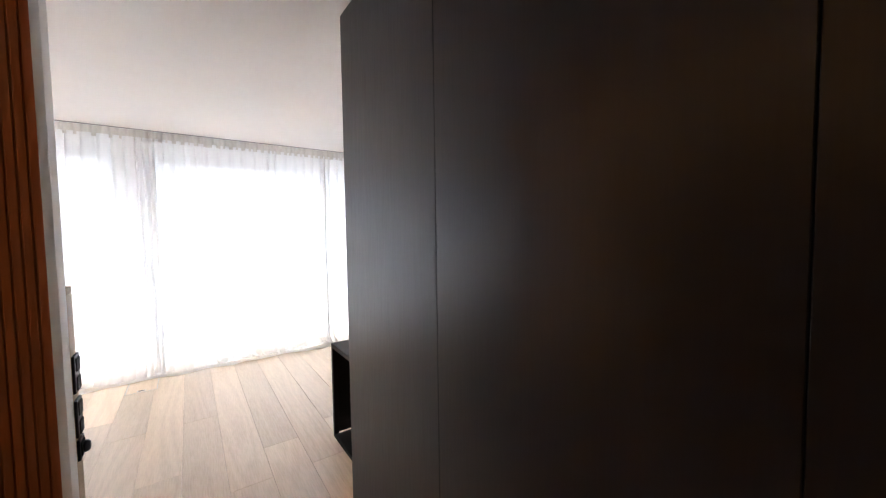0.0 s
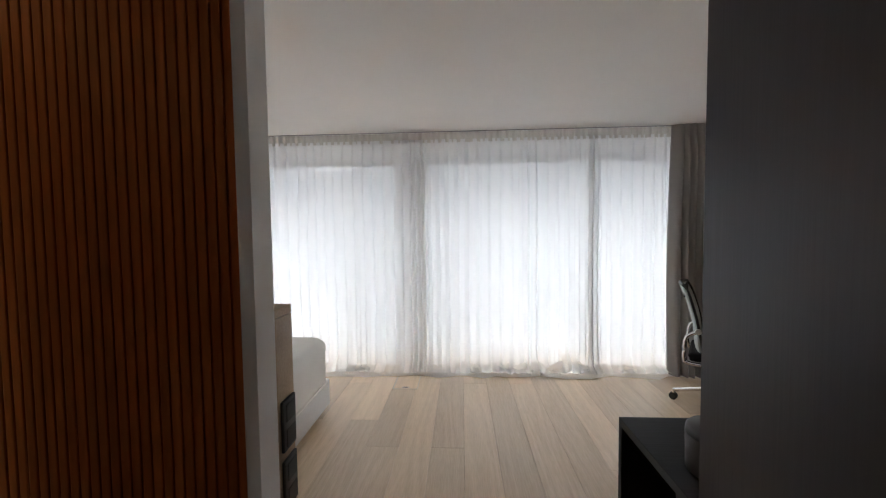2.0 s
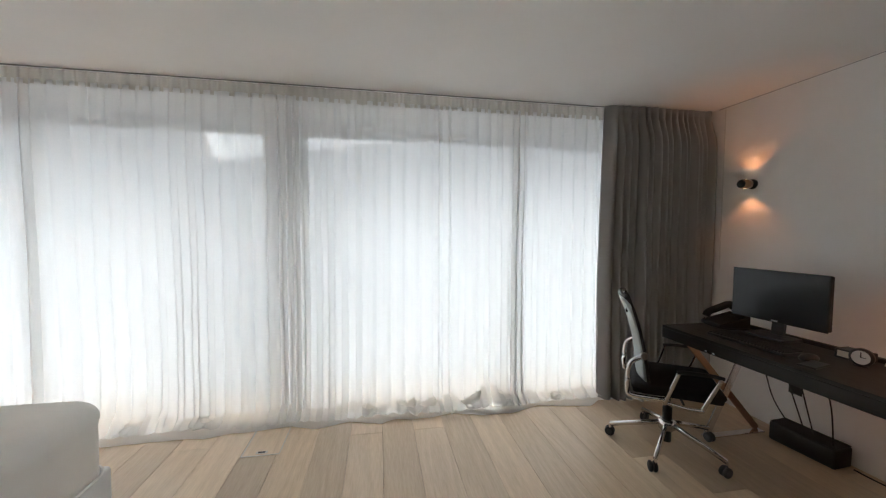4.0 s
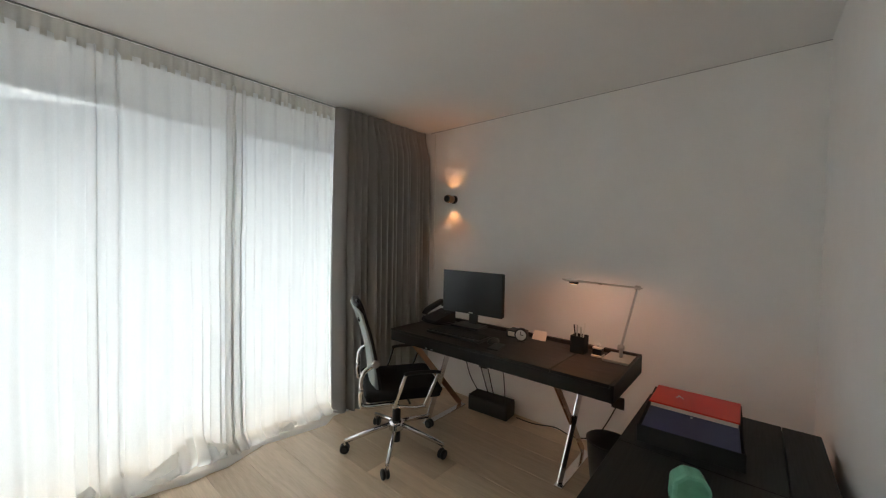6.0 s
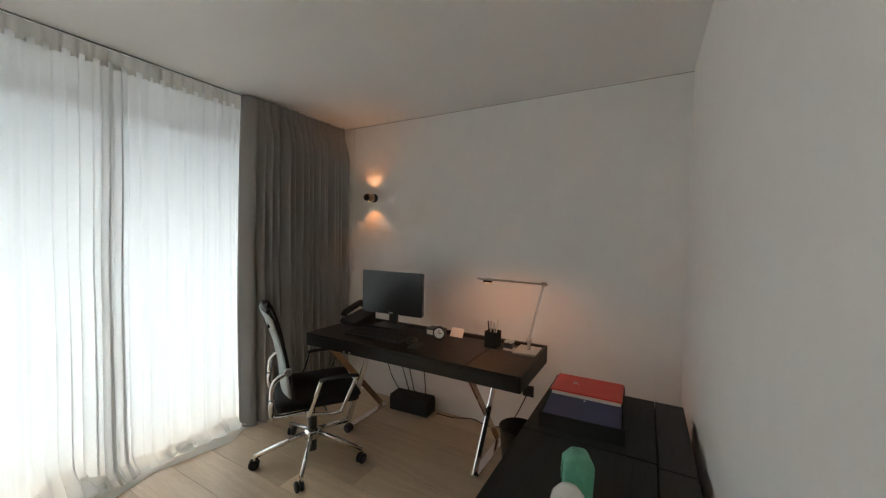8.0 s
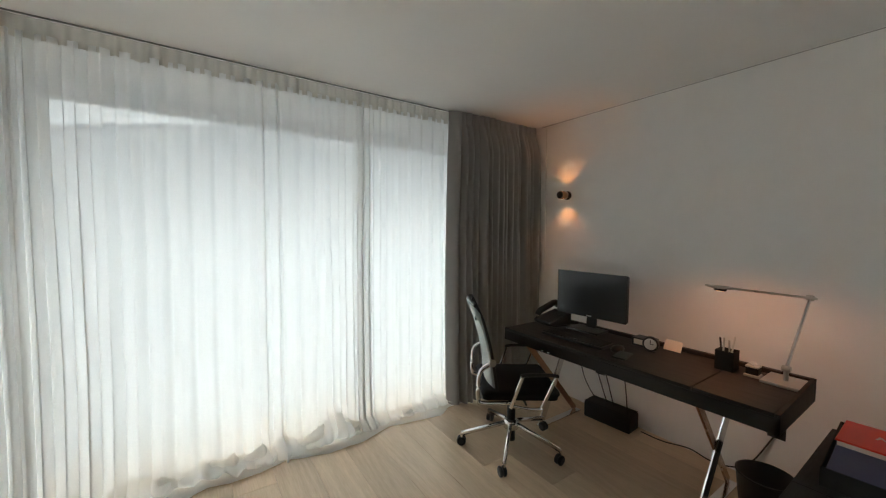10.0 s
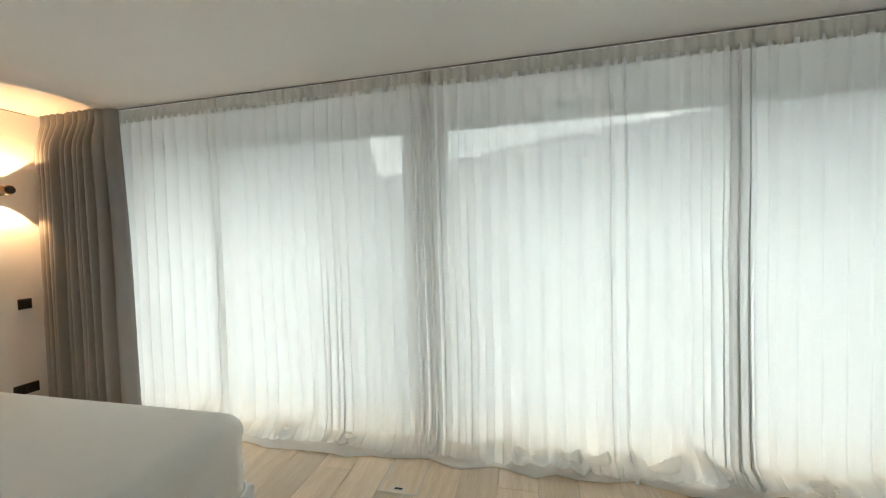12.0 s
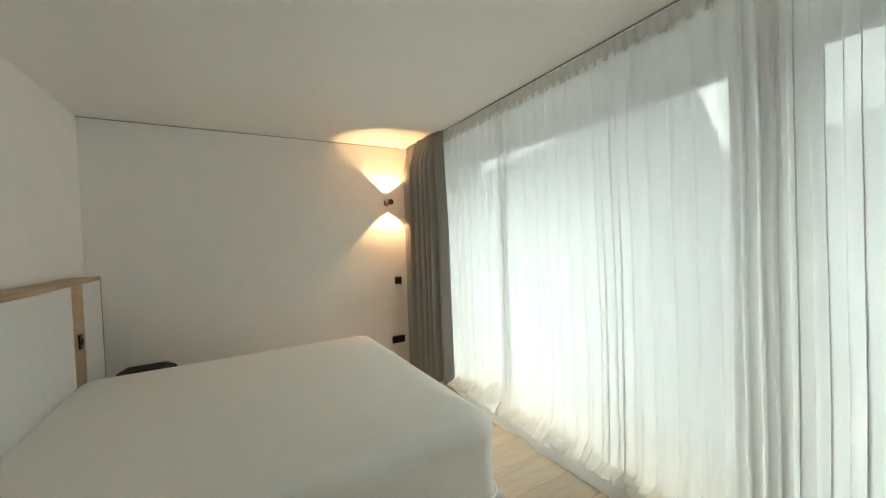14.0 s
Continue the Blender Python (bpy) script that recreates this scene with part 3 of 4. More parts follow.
stool = thing("stool", (-0.50, 1.83, 0), "round tan leather stool beside the slatted partition", "stool")
part("seat", lathe([(0.02, 0.42), (0.20, 0.42), (0.225, 0.44), (0.232, 0.475), (0.22, 0.505), (0.17, 0.522), (0.02, 0.528)], 36), LEATHER, stool, smooth=True)
part("base", lathe([(0.20, 0.0), (0.20, 0.012), (0.205, 0.40), (0.20, 0.419)], 36), LEATHER, stool, smooth=True)

# ---------------- bedroom: bed ----------------
headboard = thing("headboard", (-1.505, 2.237, 0), "oak-framed headboard panel with grey fabric fields", "headboard")
part("core", box(-1.385, 1.385, -0.115, 0.035, 0.0, 1.203), BED_FABRIC, headboard)
part("top_board", box(-1.395, 1.395, -0.115, 0.052, 1.205, 1.231, 0.002, 1), OAK_TRIM, headboard, "oak top board")
for a, b in ((-1.395, -1.387), (1.387, 1.395)):
    part("side_board", box(a, b, -0.052, 0.052, 0.0, 1.204, 0.001, 1), OAK_TRIM, headboard)
for c in (-0.94, 0.94):
    part("upright", box(c - 0.09, c + 0.09, 0.036, 0.046, 0.0, 1.204, 0.001, 1), OAK_TRIM, headboard, "oak upright strip")
for a, b in ((-1.386, -1.032), (-0.848, 0.848), (1.032, 1.386)):
    part("panel", box(a, b, 0.036, 0.049, 0.0, 1.204, 0.004, 2), BED_FABRIC, headboard, "pale grey padded panel")


def wall_plate(name, at, w, h, turn, label, gangs=1, tall=False, category="socket", group=""):
    """A black plate that faces +x before it is turned."""
    t = thing(name, at, label, category, group, turn)
    part("plate", box(0, 0.009, -w / 2, w / 2, -h / 2, h / 2, 0.002, 2), BLACK_PLASTIC, t)
    for g in range(gangs):
        c = ((g + 0.5) / gangs - 0.5)
        y, z = (0, c * h) if tall else (c * w, 0)
        s = min(w if tall else w / gangs, h / gangs if tall else h) * 0.36
        part("insert", box(0.0095, 0.0135, y - s, y + s, z - s, z + s, 0.002, 1), BLACK_MATT, t)
    return t


wall_plate("switch_plate", (-0.108, 2.238, 0.895), 0.075, 0.145, 0, "black double switch on the oak headboard end", 2, True, "switch", "switches on the headboard")
wall_plate("switch_plate", (-0.108, 2.238, 0.723), 0.075, 0.145, 0, "black double switch on the oak headboard end", 2, True, "switch", "switches on the headboard")
wall_plate("socket", (-0.108, 2.238, 0.60), 0.075, 0.08, 0, "black socket on the oak headboard end", 1, True)
plug = part("plug", lathe([(0.010, 0.0), (0.021, 0.001), (0.023, 0.006), (0.022, 0.012), (0.017, 0.018), (0.006, 0.020)], 22, "x"), BLACK_PLASTIC, smooth=True)
plug.matrix_world = pose(-0.0945, 2.238, 0.60)
tagged(plug, "round black plug in the headboard socket", "plug")
wall_plate("switch_plate", (-2.445, 2.284, 0.86), 0.05, 0.09, 90, "small black switch on the oak headboard strip", 1, True, "switch")
wall_plate("switch_plate", (W, 4.713, 0.963), 0.08, 0.08, 0, "black wall switch beside the grey drape", 1, False, "switch")
wall_plate("socket", (W, 4.69, 0.302), 0.15, 0.08, 0, "black double wall socket near the floor", 2)


def soft_block(x0, x1, y0, y1, z0, z1, r, sag, seed, nx=44, ny=44, skirt=8):
    """A soft upholstered block with round edges, a slightly uneven top and gathered sides."""
    bm = bmesh.new()
    cx, cy, hx, hy = (x0 + x1) / 2, (y0 + y1) / 2, (x1 - x0) / 2, (y1 - y0) / 2
    ring = []
    corner = []
    n = 15
    for k, (sx, sy) in enumerate(((1, 1), (-1, 1), (-1, -1), (1, -1))):
        for i in range(n):
            a = math.pi / 2 * (k + i / (n - 1))
            corner.append((sx, sy, math.cos(a), math.sin(a)))
    def loop(inset, z, wob):
        out = []
        for sx, sy, c, s in corner:
            rad = max(0.02, r * 1.3 - inset * 0.5)
            x = cx + sx * (hx - inset - rad) + rad * c
            y = cy + sy * (hy - inset - rad) + rad * s
            d = wob * noise.noise(Vector((x * 4, y * 4, z * 2 + seed)))
            out.append(bm.verts.new((x + c * d, y + s * d, z)))
        return out
    loops = [loop(0.012, z0, 0.02)]
    for i in range(1, skirt):
        loops.append(loop(0.004 + 0.01 * (1 - i / skirt), z0 + (z1 - r - z0) * i / skirt, 0.016))
    for i in range(7):
        a = math.pi / 2 * i / 6
        loops.append(loop(r * (1 - math.cos(a)), z1 - r + r * math.sin(a), 0.008 * (1 - i / 6)))
    for a, b in zip(loops, loops[1:]):
        for i in range(len(a)):
            bm.faces.new((a[i], a[(i + 1) % len(a)], b[(i + 1) % len(a)], b[i]))
    last = loops[-1]
    steps = 9
    prev = last
    for k in range(1, steps):
        f = 1 - k / steps
        cur = []
        for v in last:
            x, y = cx + (v.co.x - cx) * f, cy + (v.co.y - cy) * f
            cur.append(bm.verts.new((x, y, z1 + sag * (1 - f * f) + 0.006 * noise.noise(Vector((x * 3, y * 3, seed))))))
        for i in range(len(cur)):
            bm.faces.new((prev[i], prev[(i + 1) % len(cur)], cur[(i + 1) % len(cur)], cur[i]))
        prev = cur
    bm.faces.new(prev)
    bm.faces.new(loops[0][::-1])
    bmesh.ops.recalc_face_normals(bm, faces=bm.faces)
    return bm


bed = thing("bed", (-1.59, 3.21, 0), "wide bed on a pale grey upholstered base against the headboard", "bed")
part("base", box(-0.90, 0.905, -0.90, 0.905, 0.045, 0.262, 0.018, 3), BED_FABRIC, bed, "pale grey upholstered base", smooth=True)
for x in (-0.8, 0.8):
    for y in (-0.8, 0.8):
        part("foot", lathe([(0.025, 0.0), (0.028, 0.046)], 14, at=(x, y, 0)), BLACK_PLASTIC, bed)
part("mattress", box(-0.86, 0.86, -0.88, 0.87, 0.271, 0.44, 0.03, 3), SHEET, bed)
cover = part("bed_cover", soft_block(-2.50, -0.672, 2.25, 4.115, 0.262, 0.618, 0.085, 0.018, 4.0), SHEET, smooth=True)
rim = []
for k, (rx, ry) in enumerate(((-0.79, 3.997), (-2.382, 3.997), (-2.382, 2.368), (-0.79, 2.368))):
    rim += [(rx + 0.118 * math.cos(math.pi / 2 * (k + i / 6)), ry + 0.118 * math.sin(math.pi / 2 * (k + i / 6)), 0.266) for i in range(7)]
part("hem", tube(rim + rim[:1], 0.006, 8), SHEET, cover, "stitched lower hem", smooth=True)
tagged(cover, "smooth white cover drawn tight over the mattress", "bedspread")

nightstand = thing("pouf", (-2.93, 2.50, 0), "low black upholstered pouf between bed and wall", "pouf")
part("body", soft_block(-0.2, 0.2, -0.2, 0.2, 0.0, 0.50, 0.07, 0.02, 3.0), BLACK_FABRIC, nightstand, smooth=True)
part("piping", tube([(-0.13 + 0.26 * (k in (1, 2)), -0.13 + 0.26 * (k in (2, 3)), 0.505) for k in (0, 1, 2, 3, 0)], 0.004, 6), BLACK_MATT, nightstand)


# ---------------- wall lamps ----------------
def sconce(x, y, z, side, power, color, blend):
    t = thing("wall_lamp", (x, y, z), "small round bronze wall lamp shining up and down", "wall lamp", "wall lamps")
    s = side
    part("wall_plate", lathe([(0.03, 0.0), (0.038, 0.002 * s), (0.038, 0.014 * s), (0.03, 0.017 * s)], 24, "x"), BLACK_PLASTIC, t, smooth=True)
    part("arm", lathe([(0.012, 0.017 * s), (0.012, 0.04 * s)], 14, "x"), BLACK_PLASTIC, t)
    part("head", lathe([(0.026, 0.035 * s), (0.034, 0.038 * s), (0.035, 0.100 * s), (0.030, 0.103 * s)], 28, "x"), BRONZE, t, "bronze lamp head", smooth=True)
    part("cap", lathe([(0.020, 0.1035 * s), (0.029, 0.1035 * s), (0.029, 0.118 * s), (0.022, 0.121 * s)], 28, "x"), BLACK_PLASTIC, t, smooth=True)
    for up in (1, -1):
        part("lens", lathe([(0.009, 0.0320 * up), (0.009, 0.0349 * up)], 16, at=(0.075 * s, 0, 0)), LED_WARM, t, "glowing lens")
        eye = (x + 0.078 * s, y, z + 0.042 * up)
        lamp_spot("wall_lamp_light", eye, (eye[0] - 0.002 * s, y, eye[2] + up), power, 92 + 30 * (blend - 0.08), blend, color)
    return t


sconce(W, 4.618, 1.831, 1, 25.0, WARM, 0.08)
sconce(E, 4.49, 1.785, -1, 1.3, (1.0, 0.38, 0.14), 0.5)
# ---------------- desk ----------------
DX0, DX1, DY0, DY1, DZ = 2.56, 3.10, 2.825, 4.345, 0.752
desk = thing("desk", (DX0, DY0, 0), "black oak writing desk on crossed chrome legs", "desk")
dw, dl = DX1 - DX0, DY1 - DY0
part("front_panel", box(0, 0.02, 0.0, dl, 0.682, DZ - 0.004, 0.002, 1), DESK_WOOD, desk)
part("bottom", box(0.021, dw - 0.021, 0.021, dl - 0.021, 0.682, 0.697), DESK_WOOD, desk)
part("desktop", box(-0.001, dw - 0.03, 0.31, dl, DZ - 0.003, DZ + 0.015, 0.002, 1), DESK_WOOD, desk, "black oak writing surface")
part("flap", box(-0.001, dw - 0.03, 0.018, 0.305, DZ - 0.003, DZ + 0.015, 0.002, 1), DESK_WOOD, desk, "hinged flap of the desktop")
part("back_rim", box(dw - 0.028, dw, 0.0, dl, 0.682, DZ + 0.036, 0.002, 1), DESK_WOOD, desk, "raised rim along the back")
part("side_panel", prism([(0.0, 0.682), (dw - 0.03, 0.682), (dw - 0.03, DZ + 0.036), (dw * 0.78, DZ + 0.034), (0.0, DZ + 0.013)], 0.0, 0.016, 0.001, "xz"), DESK_WOOD, desk)
part("side_panel", box(0.021, dw - 0.03, dl - 0.02, dl - 0.001, 0.682, DZ - 0.004), DESK_WOOD, desk)
for y in (0.33, dl - 0.14):
    part("leg", bar((0.27, y + 0.02, 0.012), (dw - 0.02, y - 0.035, 0.681), 0.012, 0.045), CHROME, desk)
    part("leg", bar((dw + 0.17, y + 0.04, 0.012), (0.06, y - 0.03, 0.681), 0.012, 0.045), BRONZE, desk)
    part("foot", box(0.25, dw + 0.19, y - 0.005, y + 0.045, 0.0, 0.012, 0.002, 1), CHROME, desk)
part("drawer_knob", box(-0.012, -0.001, dl - 0.42, dl - 0.40, 0.69, 0.70, 0.002, 1), CHROME, desk)
part("drawer_knob", box(-0.012, -0.001, dl - 0.37, dl - 0.35, 0.69, 0.70, 0.002, 1), CHROME, desk)
TOP = DZ + 0.0155

monitor = thing("monitor", (3.02, 3.966, TOP), "black flat computer monitor, switched off, on the desk", "monitor", turn=3)
part("foot", box(-0.10, 0.07, -0.12, 0.12, 0.0, 0.014, 0.005, 2), BLACK_PLASTIC, monitor)
part("stand", bar((0.03, 0.0, 0.013), (0.045, 0.0, 0.24), 0.07, 0.022), BLACK_PLASTIC, monitor)
part("housing", box(0.0, 0.035, -0.262, 0.262, 0.095, 0.408, 0.008, 2), BLACK_PLASTIC, monitor)
part("bezel", box(-0.006, -0.0005, -0.265, 0.265, 0.092, 0.412, 0.002, 1), BLACK_PLASTIC, monitor)
part("screen", box(-0.0075, -0.0063, -0.257, 0.257, 0.112, 0.405), SCREEN, monitor, "dark glossy screen")
part("badge", box(-0.0080, -0.0065, -0.018, 0.018, 0.098, 0.106), SILVER, monitor, "small silver badge")

keyboard = thing("keyboard", (2.74, 3.87, TOP), "flat black keyboard on the desk", "keyboard", turn=2)
part("base", box(-0.075, 0.075, -0.22, 0.22, 0.0, 0.016, 0.005, 2), BLACK_PLASTIC, keyboard)
kb = bmesh.new()
for r in range(5):
    for c in range(15):
        x, y = 0.055 - r * 0.026, 0.205 - c * 0.0285
        box(x - 0.011, x + 0.011, y - 0.0125, y + 0.0125, 0.0165, 0.022, 0, 1, kb)
keys = part("keys", kb, BLACK_MATT, keyboard, "rows of black keys")
keys["kind"] = "stuff"

mouse = part("mouse", lathe([(0.002, 0.0), (0.031, 0.001), (0.034, 0.010), (0.028, 0.024), (0.012, 0.031), (0.002, 0.032)], 24), BLACK_PLASTIC, smooth=True)
mouse.matrix_world = pose(2.76, 3.60, TOP) @ Matrix.Diagonal((1.55, 0.95, 1, 1))
tagged(mouse, "black computer mouse beside the keyboard", "mouse")
phone_slab = thing("smartphone", (2.69, 3.53, TOP), "dark smartphone lying on the desk", "phone", turn=12)
part("body", box(-0.072, 0.072, -0.036, 0.036, 0, 0.008, 0.003, 2), BLACK_PLASTIC, phone_slab)
part("screen", box(-0.066, 0.066, -0.032, 0.032, 0.0082, 0.0092), SCREEN, phone_slab)

phone = thing("desk_phone", (2.97, 4.25, TOP), "black desk telephone with its handset on the cradle", "telephone", turn=-12)
part("base", prism([(-0.10, 0.0), (0.10, 0.0), (0.10, 0.085), (-0.10, 0.025)], -0.095, 0.095, 0.006, "xz"), BLACK_PLASTIC, phone)
part("handset", tube(curve_points([(-0.09, 0.06, 0.055), (-0.07, 0.06, 0.085), (0.0, 0.06, 0.115), (0.07, 0.06, 0.14), (0.10, 0.06, 0.115)], 5), 0.024, 12), BLACK_PLASTIC, phone, smooth=True)
part("display", bar((0.03, -0.035, 0.069), (0.085, -0.035, 0.0885), 0.10, 0.004), SCREEN, phone)
part("cord", tube(curve_points([(-0.09, 0.075, 0.04), (-0.12, 0.02, 0.012), (-0.08, -0.12, 0.008), (0.06, -0.13, 0.008)], 6), 0.0035, 6), BLACK_MATT, phone)

box_black = thing("paper_box", (3.00, 3.56, TOP), "open black box with white note paper on the desk", "box")
part("tray", box(-0.05, 0.04, -0.06, 0.06, 0, 0.05, 0.003, 1), BLACK_PLASTIC, box_black)
part("notes", box(-0.053, -0.0505, -0.045, 0.045, 0.012, 0.042), PAPER, box_black, "white note paper")
clock = thing("desk_clock", (2.91, 3.485, TOP), "small round desk clock with a white dial", "clock", turn=15)
part("case", lathe([(0.040, -0.012), (0.043, -0.010), (0.043, 0.010), (0.036, 0.014)], 28, "x", (0, 0, 0.045)), BLACK_PLASTIC, clock, smooth=True)
part("dial", lathe([(0.033, -0.0135), (0.033, -0.0125)], 28, "x", (0, 0, 0.045)), WHITE_PLASTIC, clock, "white dial")
part("clock_hand", box(-0.0155, -0.014, -0.002, 0.002, 0.045, 0.070), BLACK_MATT, clock)
part("clock_hand", box(-0.0155, -0.014, -0.018, 0.002, 0.044, 0.047), BLACK_MATT, clock)
part("foot", box(-0.012, 0.012, -0.025, 0.025, 0.0, 0.004), BLACK_PLASTIC, clock)
note = thing("note_card", (3.045, 3.42, TOP), "pale note card leaning on the desk rim", "card")
part("card", bar((-0.02, 0.0, 0.0), (0.01, 0.0, 0.055), 0.095, 0.002, 0), PAPER, note)

pen_pot = thing("pen_pot", (2.96, 3.13, TOP), "square black pen pot holding several pens", "pen holder")
for a in ((-0.04, -0.036, -0.04, 0.04), (0.036, 0.04, -0.04, 0.04), (-0.0355, 0.0355, -0.04, -0.036), (-0.0355, 0.0355, 0.036, 0.04)):
    part("side", box(*a, 0, 0.10, 0.001, 1), BLACK_MATT, pen_pot)
part("bottom", box(-0.0355, 0.0355, -0.0355, 0.0355, 0, 0.004), BLACK_MATT, pen_pot)
for k, (px, py, lx, ly, c) in enumerate(((-0.02, -0.02, 0.012, 0.01, STEEL), (0.0, 0.015, -0.01, 0.014, BLACK_PLASTIC), (0.02, -0.005, 0.008, -0.016, WHITE_PLASTIC), (0.01, 0.02, 0.016, 0.004, STEEL), (-0.015, 0.01, -0.012, 0.012, BLACK_PLASTIC))):
    part("pen", tube([(px, py, 0.005), (px + lx, py + ly, 0.145 + 0.008 * (k % 3)), (px + lx * 1.03, py + ly * 1.03, 0.152 + 0.008 * (k % 3))], 0.0042, 8), c, pen_pot)

inkwell = thing("paperweight", (2.955, 3.02, TOP), "small silver and black cube-shaped desk ornament", "ornament")
part("base", box(-0.03, 0.03, -0.03, 0.03, 0, 0.012, 0.002, 1), STEEL, inkwell)
part("block", box(-0.025, 0.025, -0.025, 0.025, 0.0122, 0.045, 0.003, 2), BLACK_PLASTIC, inkwell)
part("band", box(-0.026, 0.026, -0.026, 0.026, 0.0455, 0.055, 0.002, 1), STEEL, inkwell)
part("knob", lathe([(0.006, 0.0555), (0.012, 0.062), (0.010, 0.07), (0.002, 0.073)], 16), WHITE_PLASTIC, inkwell, smooth=True)

lamp = thing("desk_lamp", (2.975, 2.905, TOP), "slim brushed metal desk lamp with a folded arm, switched on", "lamp")
part("base", box(-0.085, 0.085, -0.075, 0.075, 0, 0.014, 0.003, 2), STEEL, lamp)
elbow = (0.215, -0.026, 0.385)
head = (-0.05, 0.255, 0.418)
part("stem", tube([(0.0, 0.0, 0.014), (0.0, 0.0, 0.06)], 0.010, 12), STEEL, lamp)
part("joint", lathe([(0.012, -0.016), (0.014, -0.012), (0.014, 0.012), (0.012, 0.016)], 16, "y", (0, 0, 0.07)), STEEL, lamp)
part("lower_arm", tube([(0.0, 0.0, 0.07), elbow], 0.0075, 10), CHROME, lamp)
part("joint", lathe([(0.012, -0.014), (0.014, -0.010), (0.014, 0.010), (0.012, 0.014)], 16, "y", elbow), STEEL, lamp)
part("upper_arm", bar((elbow[0] + 0.01, elbow[1] - 0.02, elbow[2] - 0.002), (head[0] + 0.03, head[1] - 0.05, head[2]), 0.02, 0.010), STEEL, lamp)
paddle = prism([(-0.040, 0.055), (0.040, 0.055), (0.043, -0.02), (0.018, -0.060), (-0.018, -0.060), (-0.043, -0.02)], 0.0, 0.009, 0.002)
bmesh.ops.transform(paddle, matrix=pose(head[0], head[1], head[2], 4, 0, 42), verts=paddle.verts)
part("lamp_head", paddle, STEEL, lamp, "flat folded metal head")
cup = lathe([(0.022, -0.014), (0.026, -0.012), (0.028, -0.0005)], 20)
bmesh.ops.transform(cup, matrix=pose(head[0], head[1], head[2], 4, 0, 42), verts=cup.verts)
part("lamp_cup", cup, BLACK_MATT, lamp, "dark lamp cup beneath the head", smooth=True)
part("diffuser", lathe([(0.016, -0.0155), (0.016, -0.0145)], 16, at=head), LED_WARM, lamp, "glowing underside")
lamp_spot("desk_lamp_light", (2.975 + head[0], 2.905 + head[1], TOP + head[2] - 0.025), (3.10, 3.17, TOP), 3.6, 158, 0.5, (1.0, 0.38, 0.17), 0.03)

# ---- under the desk ----
power_box = thing("power_box", (3.33, 3.97, 0), "black cable box on the floor under the desk", "cable box", turn=4)
part("body", box(-0.075, 0.075, -0.18, 0.18, 0, 0.125, 0.014, 3), BLACK_PLASTIC, power_box, smooth=True)
part("lid", box(-0.07, 0.07, -0.175, 0.175, 0.1255, 0.131, 0.003, 1), BLACK_MATT, power_box)
for name, pts in (
    ("cable", [(3.30, 3.72, 0.05), (3.36, 3.6, 0.02), (3.40, 3.45, 0.03), (3.40, 3.3, 0.012), (3.41, 3.15, 0.08), (3.43, 3.04, 0.30)]),
    ("cable", [(3.36, 4.02, 0.13), (3.40, 4.12, 0.3), (3.38, 4.16, 0.45), (3.2, 4.14, 0.62), (3.09, 4.1, 0.66)]),
    ("cable", [(3.34, 3.95, 0.13), (3.38, 4.02, 0.26), (3.42, 4.08, 0.36)]),
    ("cable", [(3.30, 3.82, 0.13), (3.36, 3.88, 0.34), (3.30, 3.9, 0.52), (3.12, 3.92, 0.66)]),
    ("cable", [(3.36, 4.06, 0.06), (3.38, 4.22, 0.22), (3.34, 4.26, 0.42), (3.16, 4.2, 0.655)]),
):
    c = part(name, tube(curve_points(pts, 7), 0.004, 7), BLACK_MATT, smooth=True)
    tagged(c, "thin black cable hanging behind the desk", "cable", "desk cables")
wall_plate("socket", (E, 3.03, 0.335), 0.08, 0.08, 180, "black wall socket beside the desk", 1)
wall_plate("socket", (E, 4.13, 0.34), 0.08, 0.08, 180, "black wall socket behind the desk", 1)

bin_ = thing("waste_bin", (3.01, 2.965, 0), "round black wastepaper bin under the desk end", "bin")
part("body", lathe([(0.085, 0.0), (0.09, 0.004), (0.118, 0.272), (0.121, 0.274), (0.121, 0.279), (0.113, 0.279), (0.085, 0.02), (0.02, 0.012)], 36), BLACK_PLASTIC, bin_, smooth=True)

# ---------------- low chest along the wall ----------------
CX0, CX1, CY0, CY1, CZ = 1.042, 2.85, S_E + 0.036, 2.73, 0.672
chest = thing("low_chest", (CX0, CY0, 0), "long low black-stained chest against the wall", "sideboard")
cl, cd = CX1 - CX0, CY1 - CY0
part("top_board", box(0, 1.24, 0.117, cd, CZ - 0.032, CZ, 0.002, 1), CHEST, chest)
part("top_board", box(1.243, cl, 0.117, cd, CZ - 0.032, CZ, 0.002, 1), CHEST, chest)
part("back_strip", box(0, 1.22, 0.0, 0.114, CZ - 0.032, CZ, 0.002, 1), CHEST, chest)
part("back_strip", box(1.223, cl, 0.0, 0.114, CZ - 0.032, CZ, 0.002, 1), CHEST, chest)
part("front_post", box(0, 0.03, cd - 0.028, cd, 0.02, CZ - 0.0325, 0.001, 1), CHEST, chest)
part("back_post", box(0, 0.03, 0.0, 0.028, 0.02, CZ - 0.0325, 0.001, 1), CHEST, chest)
part("bottom", box(0, cl, 0.03, cd - 0.03, 0.02, 0.045), CHEST, chest)
part("partition", box(0.22, 0.24, 0.002, cd - 0.022, 0.046, CZ - 0.033), CHEST, chest)
part("back_panel", box(0.0301, cl - 0.021, 0.001, 0.012, 0.046, CZ - 0.033), CHEST, chest)
part("end_panel", box(cl - 0.02, cl, 0.0, cd, 0.02, CZ - 0.0325, 0.001, 1), CHEST, chest)
